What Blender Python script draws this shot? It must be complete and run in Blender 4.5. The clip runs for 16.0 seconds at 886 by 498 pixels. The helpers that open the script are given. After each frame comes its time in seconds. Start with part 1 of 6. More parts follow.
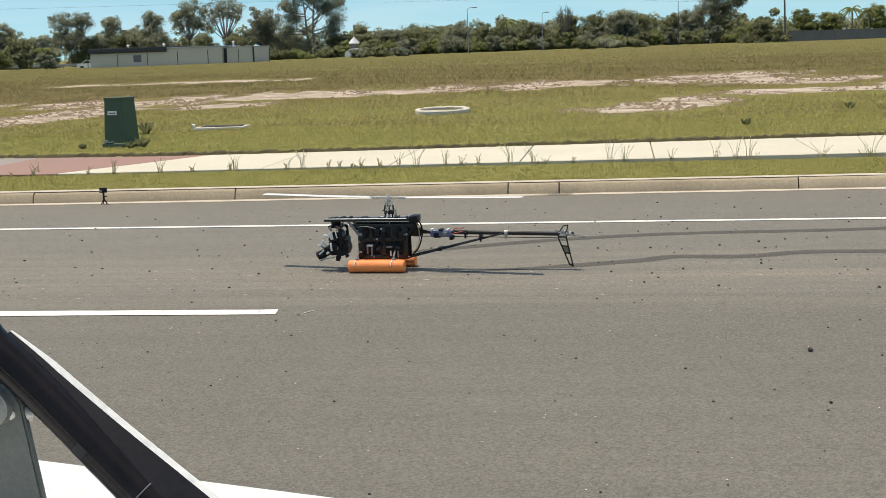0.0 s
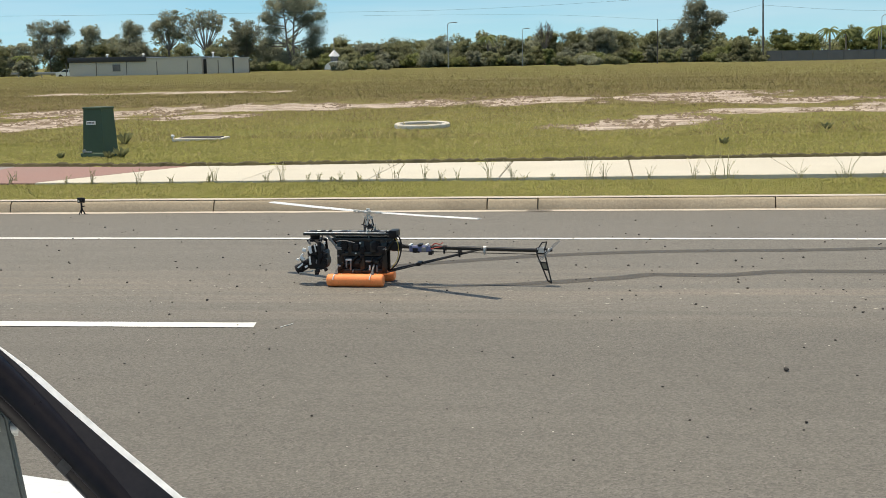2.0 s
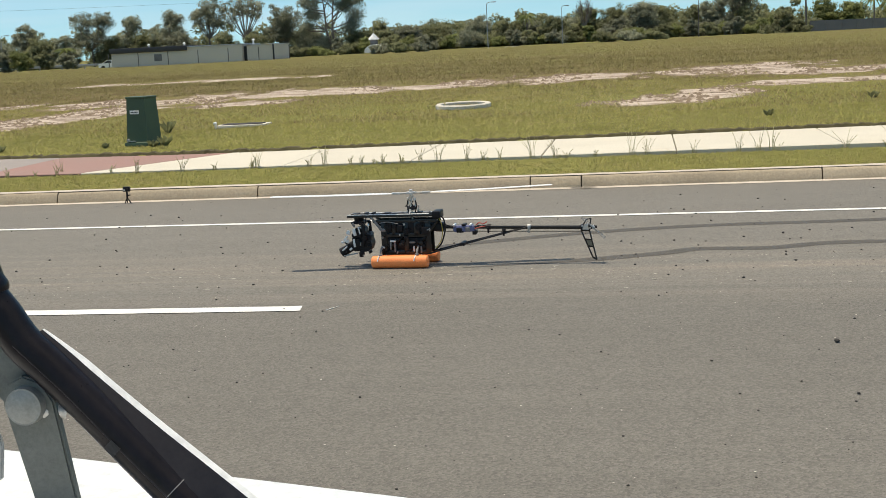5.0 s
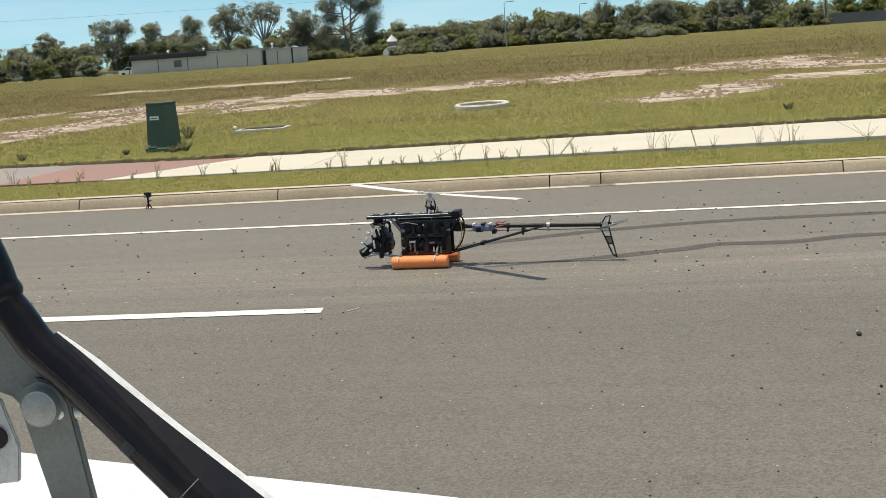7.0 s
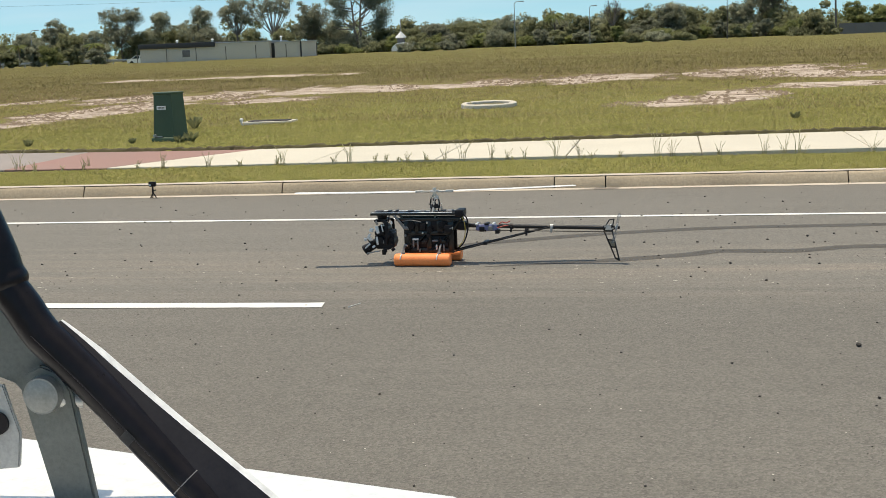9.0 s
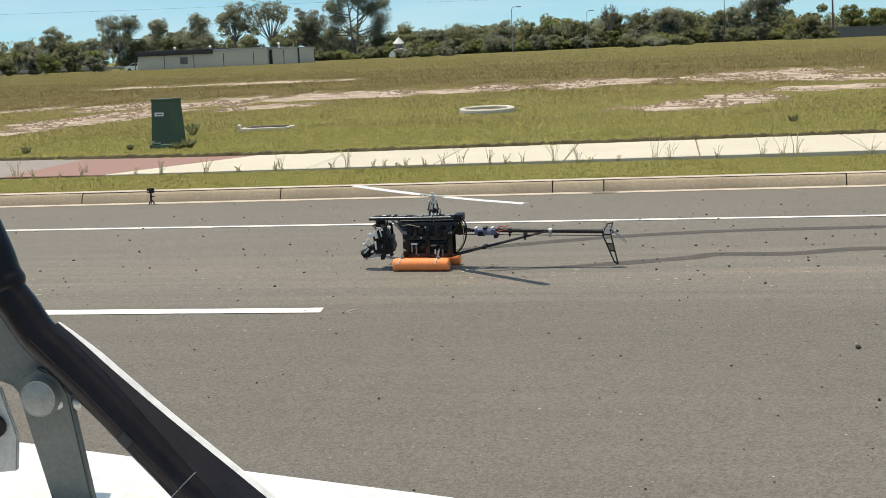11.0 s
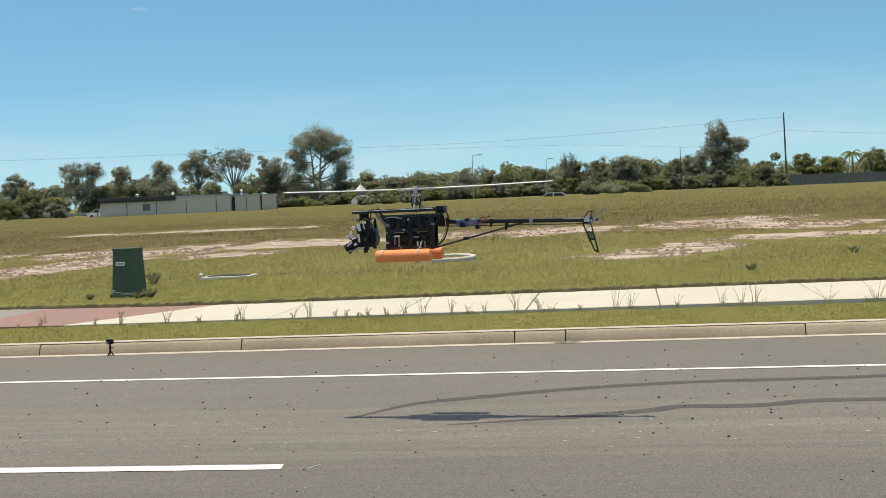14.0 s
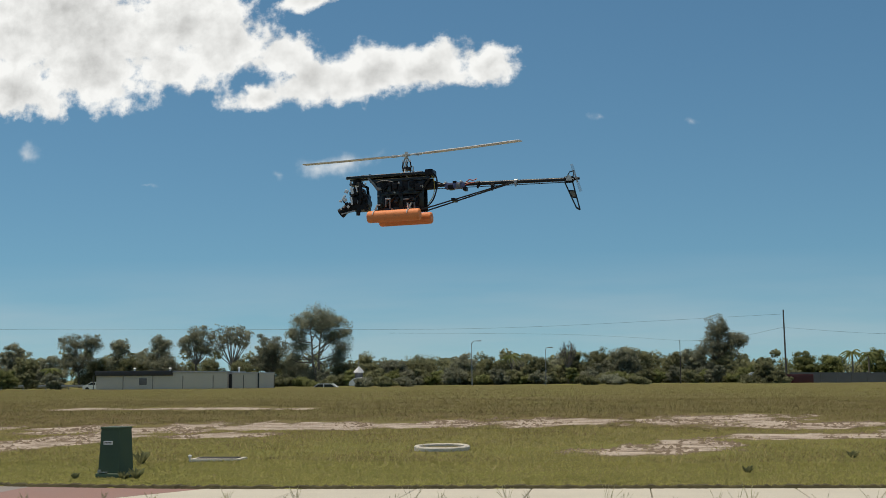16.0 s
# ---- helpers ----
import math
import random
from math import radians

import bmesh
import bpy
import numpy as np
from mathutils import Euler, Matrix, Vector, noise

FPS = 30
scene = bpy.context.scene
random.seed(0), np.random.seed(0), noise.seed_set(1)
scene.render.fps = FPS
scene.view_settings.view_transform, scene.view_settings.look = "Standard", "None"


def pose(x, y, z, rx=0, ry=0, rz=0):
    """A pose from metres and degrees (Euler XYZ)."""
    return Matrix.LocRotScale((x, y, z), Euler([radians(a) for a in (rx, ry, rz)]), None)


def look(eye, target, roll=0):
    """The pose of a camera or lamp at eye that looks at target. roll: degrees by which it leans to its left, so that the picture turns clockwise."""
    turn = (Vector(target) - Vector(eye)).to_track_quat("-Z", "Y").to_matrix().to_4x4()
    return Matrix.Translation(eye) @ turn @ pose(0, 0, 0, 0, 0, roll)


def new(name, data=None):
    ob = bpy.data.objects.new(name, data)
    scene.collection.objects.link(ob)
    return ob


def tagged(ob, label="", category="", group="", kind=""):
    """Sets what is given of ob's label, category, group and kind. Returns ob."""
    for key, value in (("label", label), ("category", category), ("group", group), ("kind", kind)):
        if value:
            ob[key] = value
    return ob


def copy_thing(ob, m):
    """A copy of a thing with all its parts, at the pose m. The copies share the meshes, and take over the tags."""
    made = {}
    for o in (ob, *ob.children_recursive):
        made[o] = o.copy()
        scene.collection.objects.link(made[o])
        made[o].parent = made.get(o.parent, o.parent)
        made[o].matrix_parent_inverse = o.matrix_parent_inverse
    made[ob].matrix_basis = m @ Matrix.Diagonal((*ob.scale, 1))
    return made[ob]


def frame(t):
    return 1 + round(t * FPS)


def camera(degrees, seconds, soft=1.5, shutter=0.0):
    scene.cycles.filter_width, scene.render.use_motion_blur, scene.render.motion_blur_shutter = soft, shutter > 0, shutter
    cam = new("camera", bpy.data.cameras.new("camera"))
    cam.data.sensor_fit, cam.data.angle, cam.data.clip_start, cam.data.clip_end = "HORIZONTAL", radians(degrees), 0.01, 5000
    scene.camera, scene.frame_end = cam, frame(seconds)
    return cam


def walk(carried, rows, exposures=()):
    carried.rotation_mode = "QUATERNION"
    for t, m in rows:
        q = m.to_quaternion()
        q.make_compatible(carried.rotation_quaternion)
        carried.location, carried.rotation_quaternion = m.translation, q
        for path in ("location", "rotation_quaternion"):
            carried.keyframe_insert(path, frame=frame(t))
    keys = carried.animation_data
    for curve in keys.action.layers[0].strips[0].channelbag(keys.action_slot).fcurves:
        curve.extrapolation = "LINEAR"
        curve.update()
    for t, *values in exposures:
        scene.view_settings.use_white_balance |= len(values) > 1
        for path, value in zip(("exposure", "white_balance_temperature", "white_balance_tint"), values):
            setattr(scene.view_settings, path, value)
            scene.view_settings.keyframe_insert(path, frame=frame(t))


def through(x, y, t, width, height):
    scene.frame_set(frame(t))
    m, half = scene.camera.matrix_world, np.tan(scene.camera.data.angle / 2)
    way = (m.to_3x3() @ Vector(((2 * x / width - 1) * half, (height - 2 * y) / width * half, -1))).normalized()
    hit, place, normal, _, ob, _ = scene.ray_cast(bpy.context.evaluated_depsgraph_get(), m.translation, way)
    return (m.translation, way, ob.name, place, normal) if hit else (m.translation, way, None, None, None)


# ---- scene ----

# ---------------------------------------------------------------- camera
cam = camera(37.98, 16.0, soft=0.85)
walk(cam, [
    (0, pose(-0.007, 0.013, 1.450, 81.06, 1.99, 7.85)),
    (0.5, pose(-0.011, 0.011, 1.453, 81.05, 2.01, 7.59)),
    (1, pose(-0.011, 0.007, 1.457, 81.08, 2.01, 7.97)),
    (1.5, pose(-0.012, -0.001, 1.461, 81.55, 0.92, 7.37)),
    (2, pose(-0.015, 0.000, 1.460, 81.66, 1.09, 6.97)),
    (2.5, pose(-0.015, 0.004, 1.458, 81.62, 0.81, 6.81)),
    (3, pose(-0.016, 0.000, 1.459, 81.65, 0.38, 6.99)),
    (3.5, pose(-0.014, 0.008, 1.451, 81.32, 1.32, 6.97)),
    (4, pose(-0.008, 0.016, 1.452, 81.33, 1.00, 5.17)),
    (4.5, pose(-0.022, 0.031, 1.441, 82.00, 1.36, 6.06)),
    (4.7, pose(-0.020, 0.017, 1.449, 80.87, 2.01, 8.05)),
    (6.8, pose(0.000, 0.008, 1.445, 80.95, 4.16, 9.77)),
    (7, pose(0.000, 0.008, 1.445, 80.95, 3.92, 9.52)),
    (7.5, pose(0.001, 0.004, 1.443, 81.22, 3.67, 9.39)),
    (8, pose(-0.001, 0.007, 1.444, 81.07, 3.13, 9.62)),
    (8.5, pose(-0.001, 0.005, 1.447, 80.84, 2.36, 9.87)),
    (9, pose(0.000, -0.000, 1.449, 80.88, 2.21, 9.91)),
    (11.5, pose(-0.001, 0.005, 1.441, 81.15, 2.65, 9.86)),
    (12, pose(-0.001, 0.004, 1.447, 81.04, 2.79, 9.95)),
    (12.5, pose(0.000, 0.000, 1.449, 81.03, 2.65, 10.13)),
    (13, pose(-0.009, 0.001, 1.468, 82.67, 2.93, 10.19)),
    (13.5, pose(-0.004, 0.005, 1.472, 84.66, 2.87, 9.75)),
    (14, pose(-0.003, 0.015, 1.490, 87.51, 2.47, 8.10)),
    (14.5, pose(-0.002, 0.002, 1.487, 90.83, 1.94, 7.48)),
    (15, pose(-0.014, 0.011, 1.492, 91.58, 1.69, 9.30)),
    (15.5, pose(-0.011, 0.033, 1.507, 93.44, 1.18, 8.39)),
    (16, pose(0.044, 0.064, 1.559, 95.70, 0.40, 8.04)),
], exposures=[(0.0, 0.17, 7000, 11), (13.0, 0.17, 7000, 11), (14.0, 0.14, 7000, 11), (14.5, -0.12, 7000, 11), (15.0, -0.27, 7000, 11), (16.0, -0.48, 7000, 11)])

# ---------------------------------------------------------------- sky and sun
# light travels towards (0.25, -0.07, -1)
SUN_WAY = Vector((0.25, -0.07, -1.0)).normalized()
sun = new("sun", bpy.data.lights.new("sun", "SUN"))
sun.data.energy, sun.data.angle, sun.data.color = 3.75, radians(0.53), (1.0, 0.92, 0.77)
sun.matrix_world = look((0, 0, 60), Vector((0, 0, 60)) + SUN_WAY)


def nodes_of(tree):
    """Short makers of nodes and links in a node tree."""
    def add(kind, **values):
        node = tree.nodes.new(kind)
        for key, value in values.items():
            if key in node.inputs:
                node.inputs[key].default_value = value
        return node

    def join(a, b):
        tree.links.new(a, b)
    return add, join


def math_node(tree, op, a, b=None, c=None, clamp=False):
    n = tree.nodes.new("ShaderNodeMath")
    n.operation, n.use_clamp = op, clamp
    for i, v in enumerate((a, b, c)):
        if v is None:
            continue
        if isinstance(v, (int, float)):
            n.inputs[i].default_value = v
        else:
            tree.links.new(v, n.inputs[i])
    return n.outputs[0]


def make_sky():
    world = bpy.data.worlds.new("sky")
    scene.world = world
    world.use_nodes = True
    tree = world.node_tree
    tree.nodes.clear()
    add, join = nodes_of(tree)
    out = add("ShaderNodeOutputWorld")
    sky = add("ShaderNodeTexSky")
    sky.sky_type, sky.sun_disc = "NISHITA", False
    sky.sun_elevation = math.asin(-SUN_WAY.z)
    sky.sun_rotation = math.atan2(-SUN_WAY.x, -SUN_WAY.y)
    sky.altitude, sky.air_density, sky.dust_density, sky.ozone_density = 0, 1.0, 0.1, 2.5
    # the dome starts a little above the hazy horizon band
    where = add("ShaderNodeTexCoord")
    raised = add("ShaderNodeMapping")
    raised.inputs["Location"].default_value = (0, 0, 0.075)
    join(where.outputs["Generated"], raised.inputs["Vector"])
    join(raised.outputs[0], sky.inputs["Vector"])
    tint = add("ShaderNodeMix")
    tint.data_type, tint.blend_type = "RGBA", "MULTIPLY"
    tint.inputs[0].default_value = 1.0
    tint.inputs[7].default_value = (0.685, 1.05, 1.10, 1)
    join(sky.outputs[0], tint.inputs[6])
    clear = add("ShaderNodeBackground", Strength=0.105)
    join(tint.outputs[2], clear.inputs[0])
    # cumulus: soft ellipses in slope space, torn by noise
    sep = add("ShaderNodeSeparateXYZ")
    join(where.outputs["Generated"], sep.inputs[0])
    ahead = math_node(tree, "MAXIMUM", sep.outputs[1], 0.02)
    u = math_node(tree, "DIVIDE", sep.outputs[0], ahead)
    v = math_node(tree, "DIVIDE", sep.outputs[2], ahead)
    uv = add("ShaderNodeCombineXYZ")
    join(u, uv.inputs[0]), join(v, uv.inputs[1])
    # the outline is pushed about by two sizes of swirl
    drift = add("ShaderNodeTexNoise", Scale=17.0, Detail=4.0, Roughness=0.55)
    join(uv.outputs[0], drift.inputs["Vector"])
    swirl = add("ShaderNodeVectorMath")
    swirl.operation = "MULTIPLY_ADD"
    join(drift.outputs["Color"], swirl.inputs[0])
    swirl.inputs[1].default_value = (0.05, 0.034, 0)
    join(uv.outputs[0], swirl.inputs[2])
    warped = add("ShaderNodeVectorMath")
    warped.operation = "SUBTRACT"
    join(swirl.outputs[0], warped.inputs[0])
    warped.inputs[1].default_value = (0.025, 0.017, 0)
    wob = add("ShaderNodeTexNoise", Scale=26.0, Detail=8.0, Roughness=0.5)
    join(uv.outputs[0], wob.inputs["Vector"])
    fine = add("ShaderNodeTexNoise", Scale=75.0, Detail=6.0, Roughness=0.62)
    join(uv.outputs[0], fine.inputs["Vector"])
    torn = math_node(tree, "MULTIPLY_ADD", wob.outputs[0], 2.0, -1.0)
    torn2 = math_node(tree, "MULTIPLY_ADD", fine.outputs[0], 1.1, -0.55)
    ragged = math_node(tree, "ADD", torn, torn2)

    def heap(blobs, reach):
        best = None
        for cu, cv, au, av, weight in blobs:
            m = add("ShaderNodeMapping")
            m.vector_type = "TEXTURE"
            m.inputs["Location"].default_value = (cu, cv, 0)
            m.inputs["Scale"].default_value = (au, av, 1)
            join(warped.outputs[0], m.inputs["Vector"])
            ln = add("ShaderNodeVectorMath")
            ln.operation = "LENGTH"
            join(m.outputs[0], ln.inputs[0])
            d = math_node(tree, "SUBTRACT", weight, ln.outputs["Value"])
            best = d if best is None else math_node(tree, "SMOOTH_MAX", best, d, 0.45)
        dense = math_node(tree, "ADD", best, ragged)
        edge = add("ShaderNodeMapRange")
        edge.interpolation_type = "SMOOTHSTEP"
        edge.inputs["From Min"].default_value, edge.inputs["From Max"].default_value = 0.0, reach
        join(dense, edge.inputs["Value"])
        return dense, edge.outputs[0]
    dens, solid = heap(CLOUDS, 0.5)
    _, wispy = heap(WISPS, 1.5)
    cover = math_node(tree, "MAXIMUM", solid, math_node(tree, "MULTIPLY", wispy, 0.8))
    # billows: brighter where the cloud thins towards the light, greyer beneath and in thick middles
    shift = add("ShaderNodeMapping")
    shift.inputs["Location"].default_value = (-0.004, 0.009, 0)
    join(uv.outputs[0], shift.inputs["Vector"])
    wob2 = add("ShaderNodeTexNoise", Scale=26.0, Detail=8.0, Roughness=0.5)
    join(shift.outputs[0], wob2.inputs["Vector"])
    relief = math_node(tree, "MULTIPLY", math_node(tree, "SUBTRACT", wob.outputs[0], wob2.outputs[0]), 1.1)
    thick = add("ShaderNodeMapRange")
    thick.inputs["From Min"].default_value, thick.inputs["From Max"].default_value = 0.5, 1.5
    thick.inputs["To Min"].default_value, thick.inputs["To Max"].default_value = 1.0, 0.62
    join(dens, thick.inputs["Value"])
    shade = math_node(tree, "MINIMUM", math_node(tree, "MAXIMUM", math_node(tree, "ADD", thick.outputs[0], relief), 0.5), 1.05)
    white = add("ShaderNodeBackground", Strength=1.0)
    white.inputs[0].default_value = (0.915, 0.965, 1.0, 1)
    join(math_node(tree, "MULTIPLY", shade, CLOUD_LIGHT), white.inputs[1])
    mix = add("ShaderNodeMixShader")
    join(cover, mix.inputs[0])
    join(clear.outputs[0], mix.inputs[1])
    join(white.outputs[0], mix.inputs[2])
    # thin streaky veil low over the trees
    flat = add("ShaderNodeMapping")
    flat.inputs["Scale"].default_value = (2.5, 20.0, 1)
    join(uv.outputs[0], flat.inputs["Vector"])
    veil = add("ShaderNodeTexNoise", Scale=1.6, Detail=4.0, Roughness=0.5)
    join(flat.outputs[0], veil.inputs["Vector"])
    low = math_node(tree, "SUBTRACT", 1.0, math_node(tree, "MULTIPLY", math_node(tree, "ABSOLUTE", math_node(tree, "SUBTRACT", v, 0.03)), 15.0), clamp=True)
    streak = math_node(tree, "MULTIPLY", math_node(tree, "MULTIPLY_ADD", veil.outputs[0], 1.8, -0.45, clamp=True), low)
    over = add("ShaderNodeMixShader")
    join(math_node(tree, "MULTIPLY", streak, 0.52), over.inputs[0])
    thin = add("ShaderNodeBackground", Strength=0.92)
    thin.inputs[0].default_value = (0.80, 0.88, 0.95, 1)
    join(mix.outputs[0], over.inputs[1])
    join(thin.outputs[0], over.inputs[2])
    # unseen scattered cumulus added overhead and behind, to lift and whiten the shadows
    top = math_node(tree, "MAXIMUM", sep.outputs[2], 0.05)
    plane = add("ShaderNodeCombineXYZ")
    join(math_node(tree, "DIVIDE", sep.outputs[0], top), plane.inputs[0])
    join(math_node(tree, "DIVIDE", sep.outputs[1], top), plane.inputs[1])
    fleet = add("ShaderNodeTexNoise", Scale=1.1, Detail=6.0, Roughness=0.55)
    join(plane.outputs[0], fleet.inputs["Vector"])
    patch = add("ShaderNodeMapRange")
    patch.interpolation_type = "SMOOTHSTEP"
    patch.inputs["From Min"].default_value, patch.inputs["From Max"].default_value = 0.475, 0.585
    join(fleet.outputs[0], patch.inputs["Value"])
    high = add("ShaderNodeMapRange")
    high.interpolation_type = "SMOOTHSTEP"
    high.inputs["From Min"].default_value, high.inputs["From Max"].default_value = 0.36, 0.50
    join(sep.outputs[2], high.inputs["Value"])
    crowd = add("ShaderNodeMixShader")
    join(math_node(tree, "MULTIPLY", patch.outputs[0], high.outputs[0]), crowd.inputs[0])
    fill_white = add("ShaderNodeBackground", Strength=0.9)
    fill_white.inputs[0].default_value = (0.95, 0.965, 0.98, 1)
    join(over.outputs[0], crowd.inputs[1])
    join(fill_white.outputs[0], crowd.inputs[2])
    join(crowd.outputs[0], out.inputs[0])


CLOUD_LIGHT = 1.3
CLOUDS = ((-0.593, 0.295, 0.127, 0.059, 1.1), (-0.466, 0.294, 0.108, 0.051, 1.2), (-0.353, 0.291, 0.06, 0.041, 1.1), (-0.41, 0.285, 0.06, 0.045, 1.2), (-0.49, 0.242, 0.055, 0.03, 1.0), (-0.43, 0.258, 0.07, 0.034, 1.2),
          (-0.367, 0.256, 0.04, 0.026, 1.0), (-0.315, 0.272, 0.045, 0.024, 1.1), (-0.275, 0.263, 0.034, 0.018, 1.0), (-0.248, 0.307, 0.032, 0.012, 1.0), (-0.288, 0.231, 0.032, 0.013, 1.0), (-0.243, 0.240, 0.038, 0.022, 1.1),
          (-0.195, 0.247, 0.042, 0.022, 1.1), (-0.15, 0.249, 0.045, 0.024, 1.05), (-0.104, 0.249, 0.024, 0.017, 1.0))
WISPS = ((-0.222, 0.171, 0.036, 0.011, 0.95), (-0.276, 0.166, 0.011, 0.009, 0.7), (-0.489, 0.19, 0.016, 0.013, 0.75), (-0.383, 0.158, 0.018, 0.005, 0.5), (-0.013, 0.203, 0.024, 0.006, 0.5), (0.056, 0.196, 0.018, 0.006, 0.45))
make_sky()


# ---------------------------------------------------------------- materials
def material(name, colour, colour2=None, rough=0.7, metal=0.0, scale=8.0, fine=60.0, bump=0.2, spread=0.5, depth=0.01, random_tone=0.0, coat=0.0):
    """Two tones mixed by coarse noise, a fine grain over them, and a relief of both."""
    m = bpy.data.materials.new(name)
    m.use_nodes = True
    t = m.node_tree
    add, join = nodes_of(t)
    bsdf = t.nodes["Principled BSDF"]
    where = add("ShaderNodeTexCoord")
    big = add("ShaderNodeTexNoise", Scale=scale, Detail=5.0, Roughness=0.6)
    small = add("ShaderNodeTexNoise", Scale=fine, Detail=3.0, Roughness=0.65)
    for n in (big, small):
        join(where.outputs["Object"], n.inputs["Vector"])
    ramp = add("ShaderNodeMapRange")
    ramp.inputs["From Min"].default_value, ramp.inputs["From Max"].default_value = 0.5 - spread / 2, 0.5 + spread / 2
    join(big.outputs[0], ramp.inputs["Value"])
    mix = add("ShaderNodeMix")
    mix.data_type = "RGBA"
    mix.inputs[6].default_value = (*colour, 1)
    mix.inputs[7].default_value = (*(colour2 or [c * 0.75 for c in colour]), 1)
    join(ramp.outputs[0], mix.inputs[0])
    tone = math_node(t, "MULTIPLY_ADD", small.outputs[0], 0.7, 0.65)
    if random_tone:
        info = add("ShaderNodeObjectInfo")
        tone = math_node(t, "MULTIPLY", tone, math_node(t, "MULTIPLY_ADD", info.outputs["Random"], random_tone, 1 - random_tone / 2))
    hsv = add("ShaderNodeHueSaturation")
    join(mix.outputs[2], hsv.inputs["Color"])
    join(tone, hsv.inputs["Value"])
    join(hsv.outputs[0], bsdf.inputs["Base Color"])
    bsdf.inputs["Metallic"].default_value = metal
    bsdf.inputs["Coat Weight"].default_value = coat
    join(math_node(t, "MULTIPLY_ADD", small.outputs[0], 0.3, rough - 0.15, clamp=True), bsdf.inputs["Roughness"])
    if bump:
        b = add("ShaderNodeBump", Strength=bump, Distance=depth)
        join(small.outputs[0], b.inputs["Height"])
        join(b.outputs[0], bsdf.inputs["Normal"])
    return m


def foliage(name, dark, light, through=0.25):
    """Leaves: a tone of their own for each island, partly translucent."""
    m = bpy.data.materials.new(name)
    m.use_nodes = True
    t = m.node_tree
    add, join = nodes_of(t)
    bsdf = t.nodes["Principled BSDF"]
    geo = add("ShaderNodeNewGeometry")
    info = add("ShaderNodeObjectInfo")
    where = add("ShaderNodeTexCoord")
    patch = add("ShaderNodeTexNoise", Scale=0.5, Detail=3.0)
    join(where.outputs["Object"], patch.inputs["Vector"])
    mix = add("ShaderNodeMix")
    mix.data_type = "RGBA"
    mix.inputs[6].default_value, mix.inputs[7].default_value = (*dark, 1), (*light, 1)
    tuft = add("ShaderNodeTexNoise", Scale=3.2, Detail=3.0)
    join(where.outputs["Object"], tuft.inputs["Vector"])
    f = math_node(t, "MULTIPLY_ADD", patch.outputs[0], 1.2, math_node(t, "MULTIPLY_ADD", tuft.outputs[0], 1.1, -0.85))
    f = math_node(t, "MULTIPLY_ADD", geo.outputs["Random Per Island"], 0.4, f, clamp=True)
    join(f, mix.inputs[0])
    hsv = add("ShaderNodeHueSaturation")
    join(mix.outputs[2], hsv.inputs["Color"])
    join(math_node(t, "MULTIPLY_ADD", info.outputs["Random"], 0.4, 0.8), hsv.inputs["Value"])
    bsdf.inputs["Roughness"].default_value = 0.6
    bsdf.inputs["Specular IOR Level"].default_value = 0.25
    join(hsv.outputs[0], bsdf.inputs["Base Color"])
    tr = add("ShaderNodeBsdfTranslucent")
    join(hsv.outputs[0], tr.inputs[0])
    ms = add("ShaderNodeMixShader")
    ms.inputs[0].default_value = through
    join(bsdf.outputs[0], ms.inputs[1])
    join(tr.outputs[0], ms.inputs[2])
    join(ms.outputs[0], t.nodes["Material Output"].inputs[0])
    return m


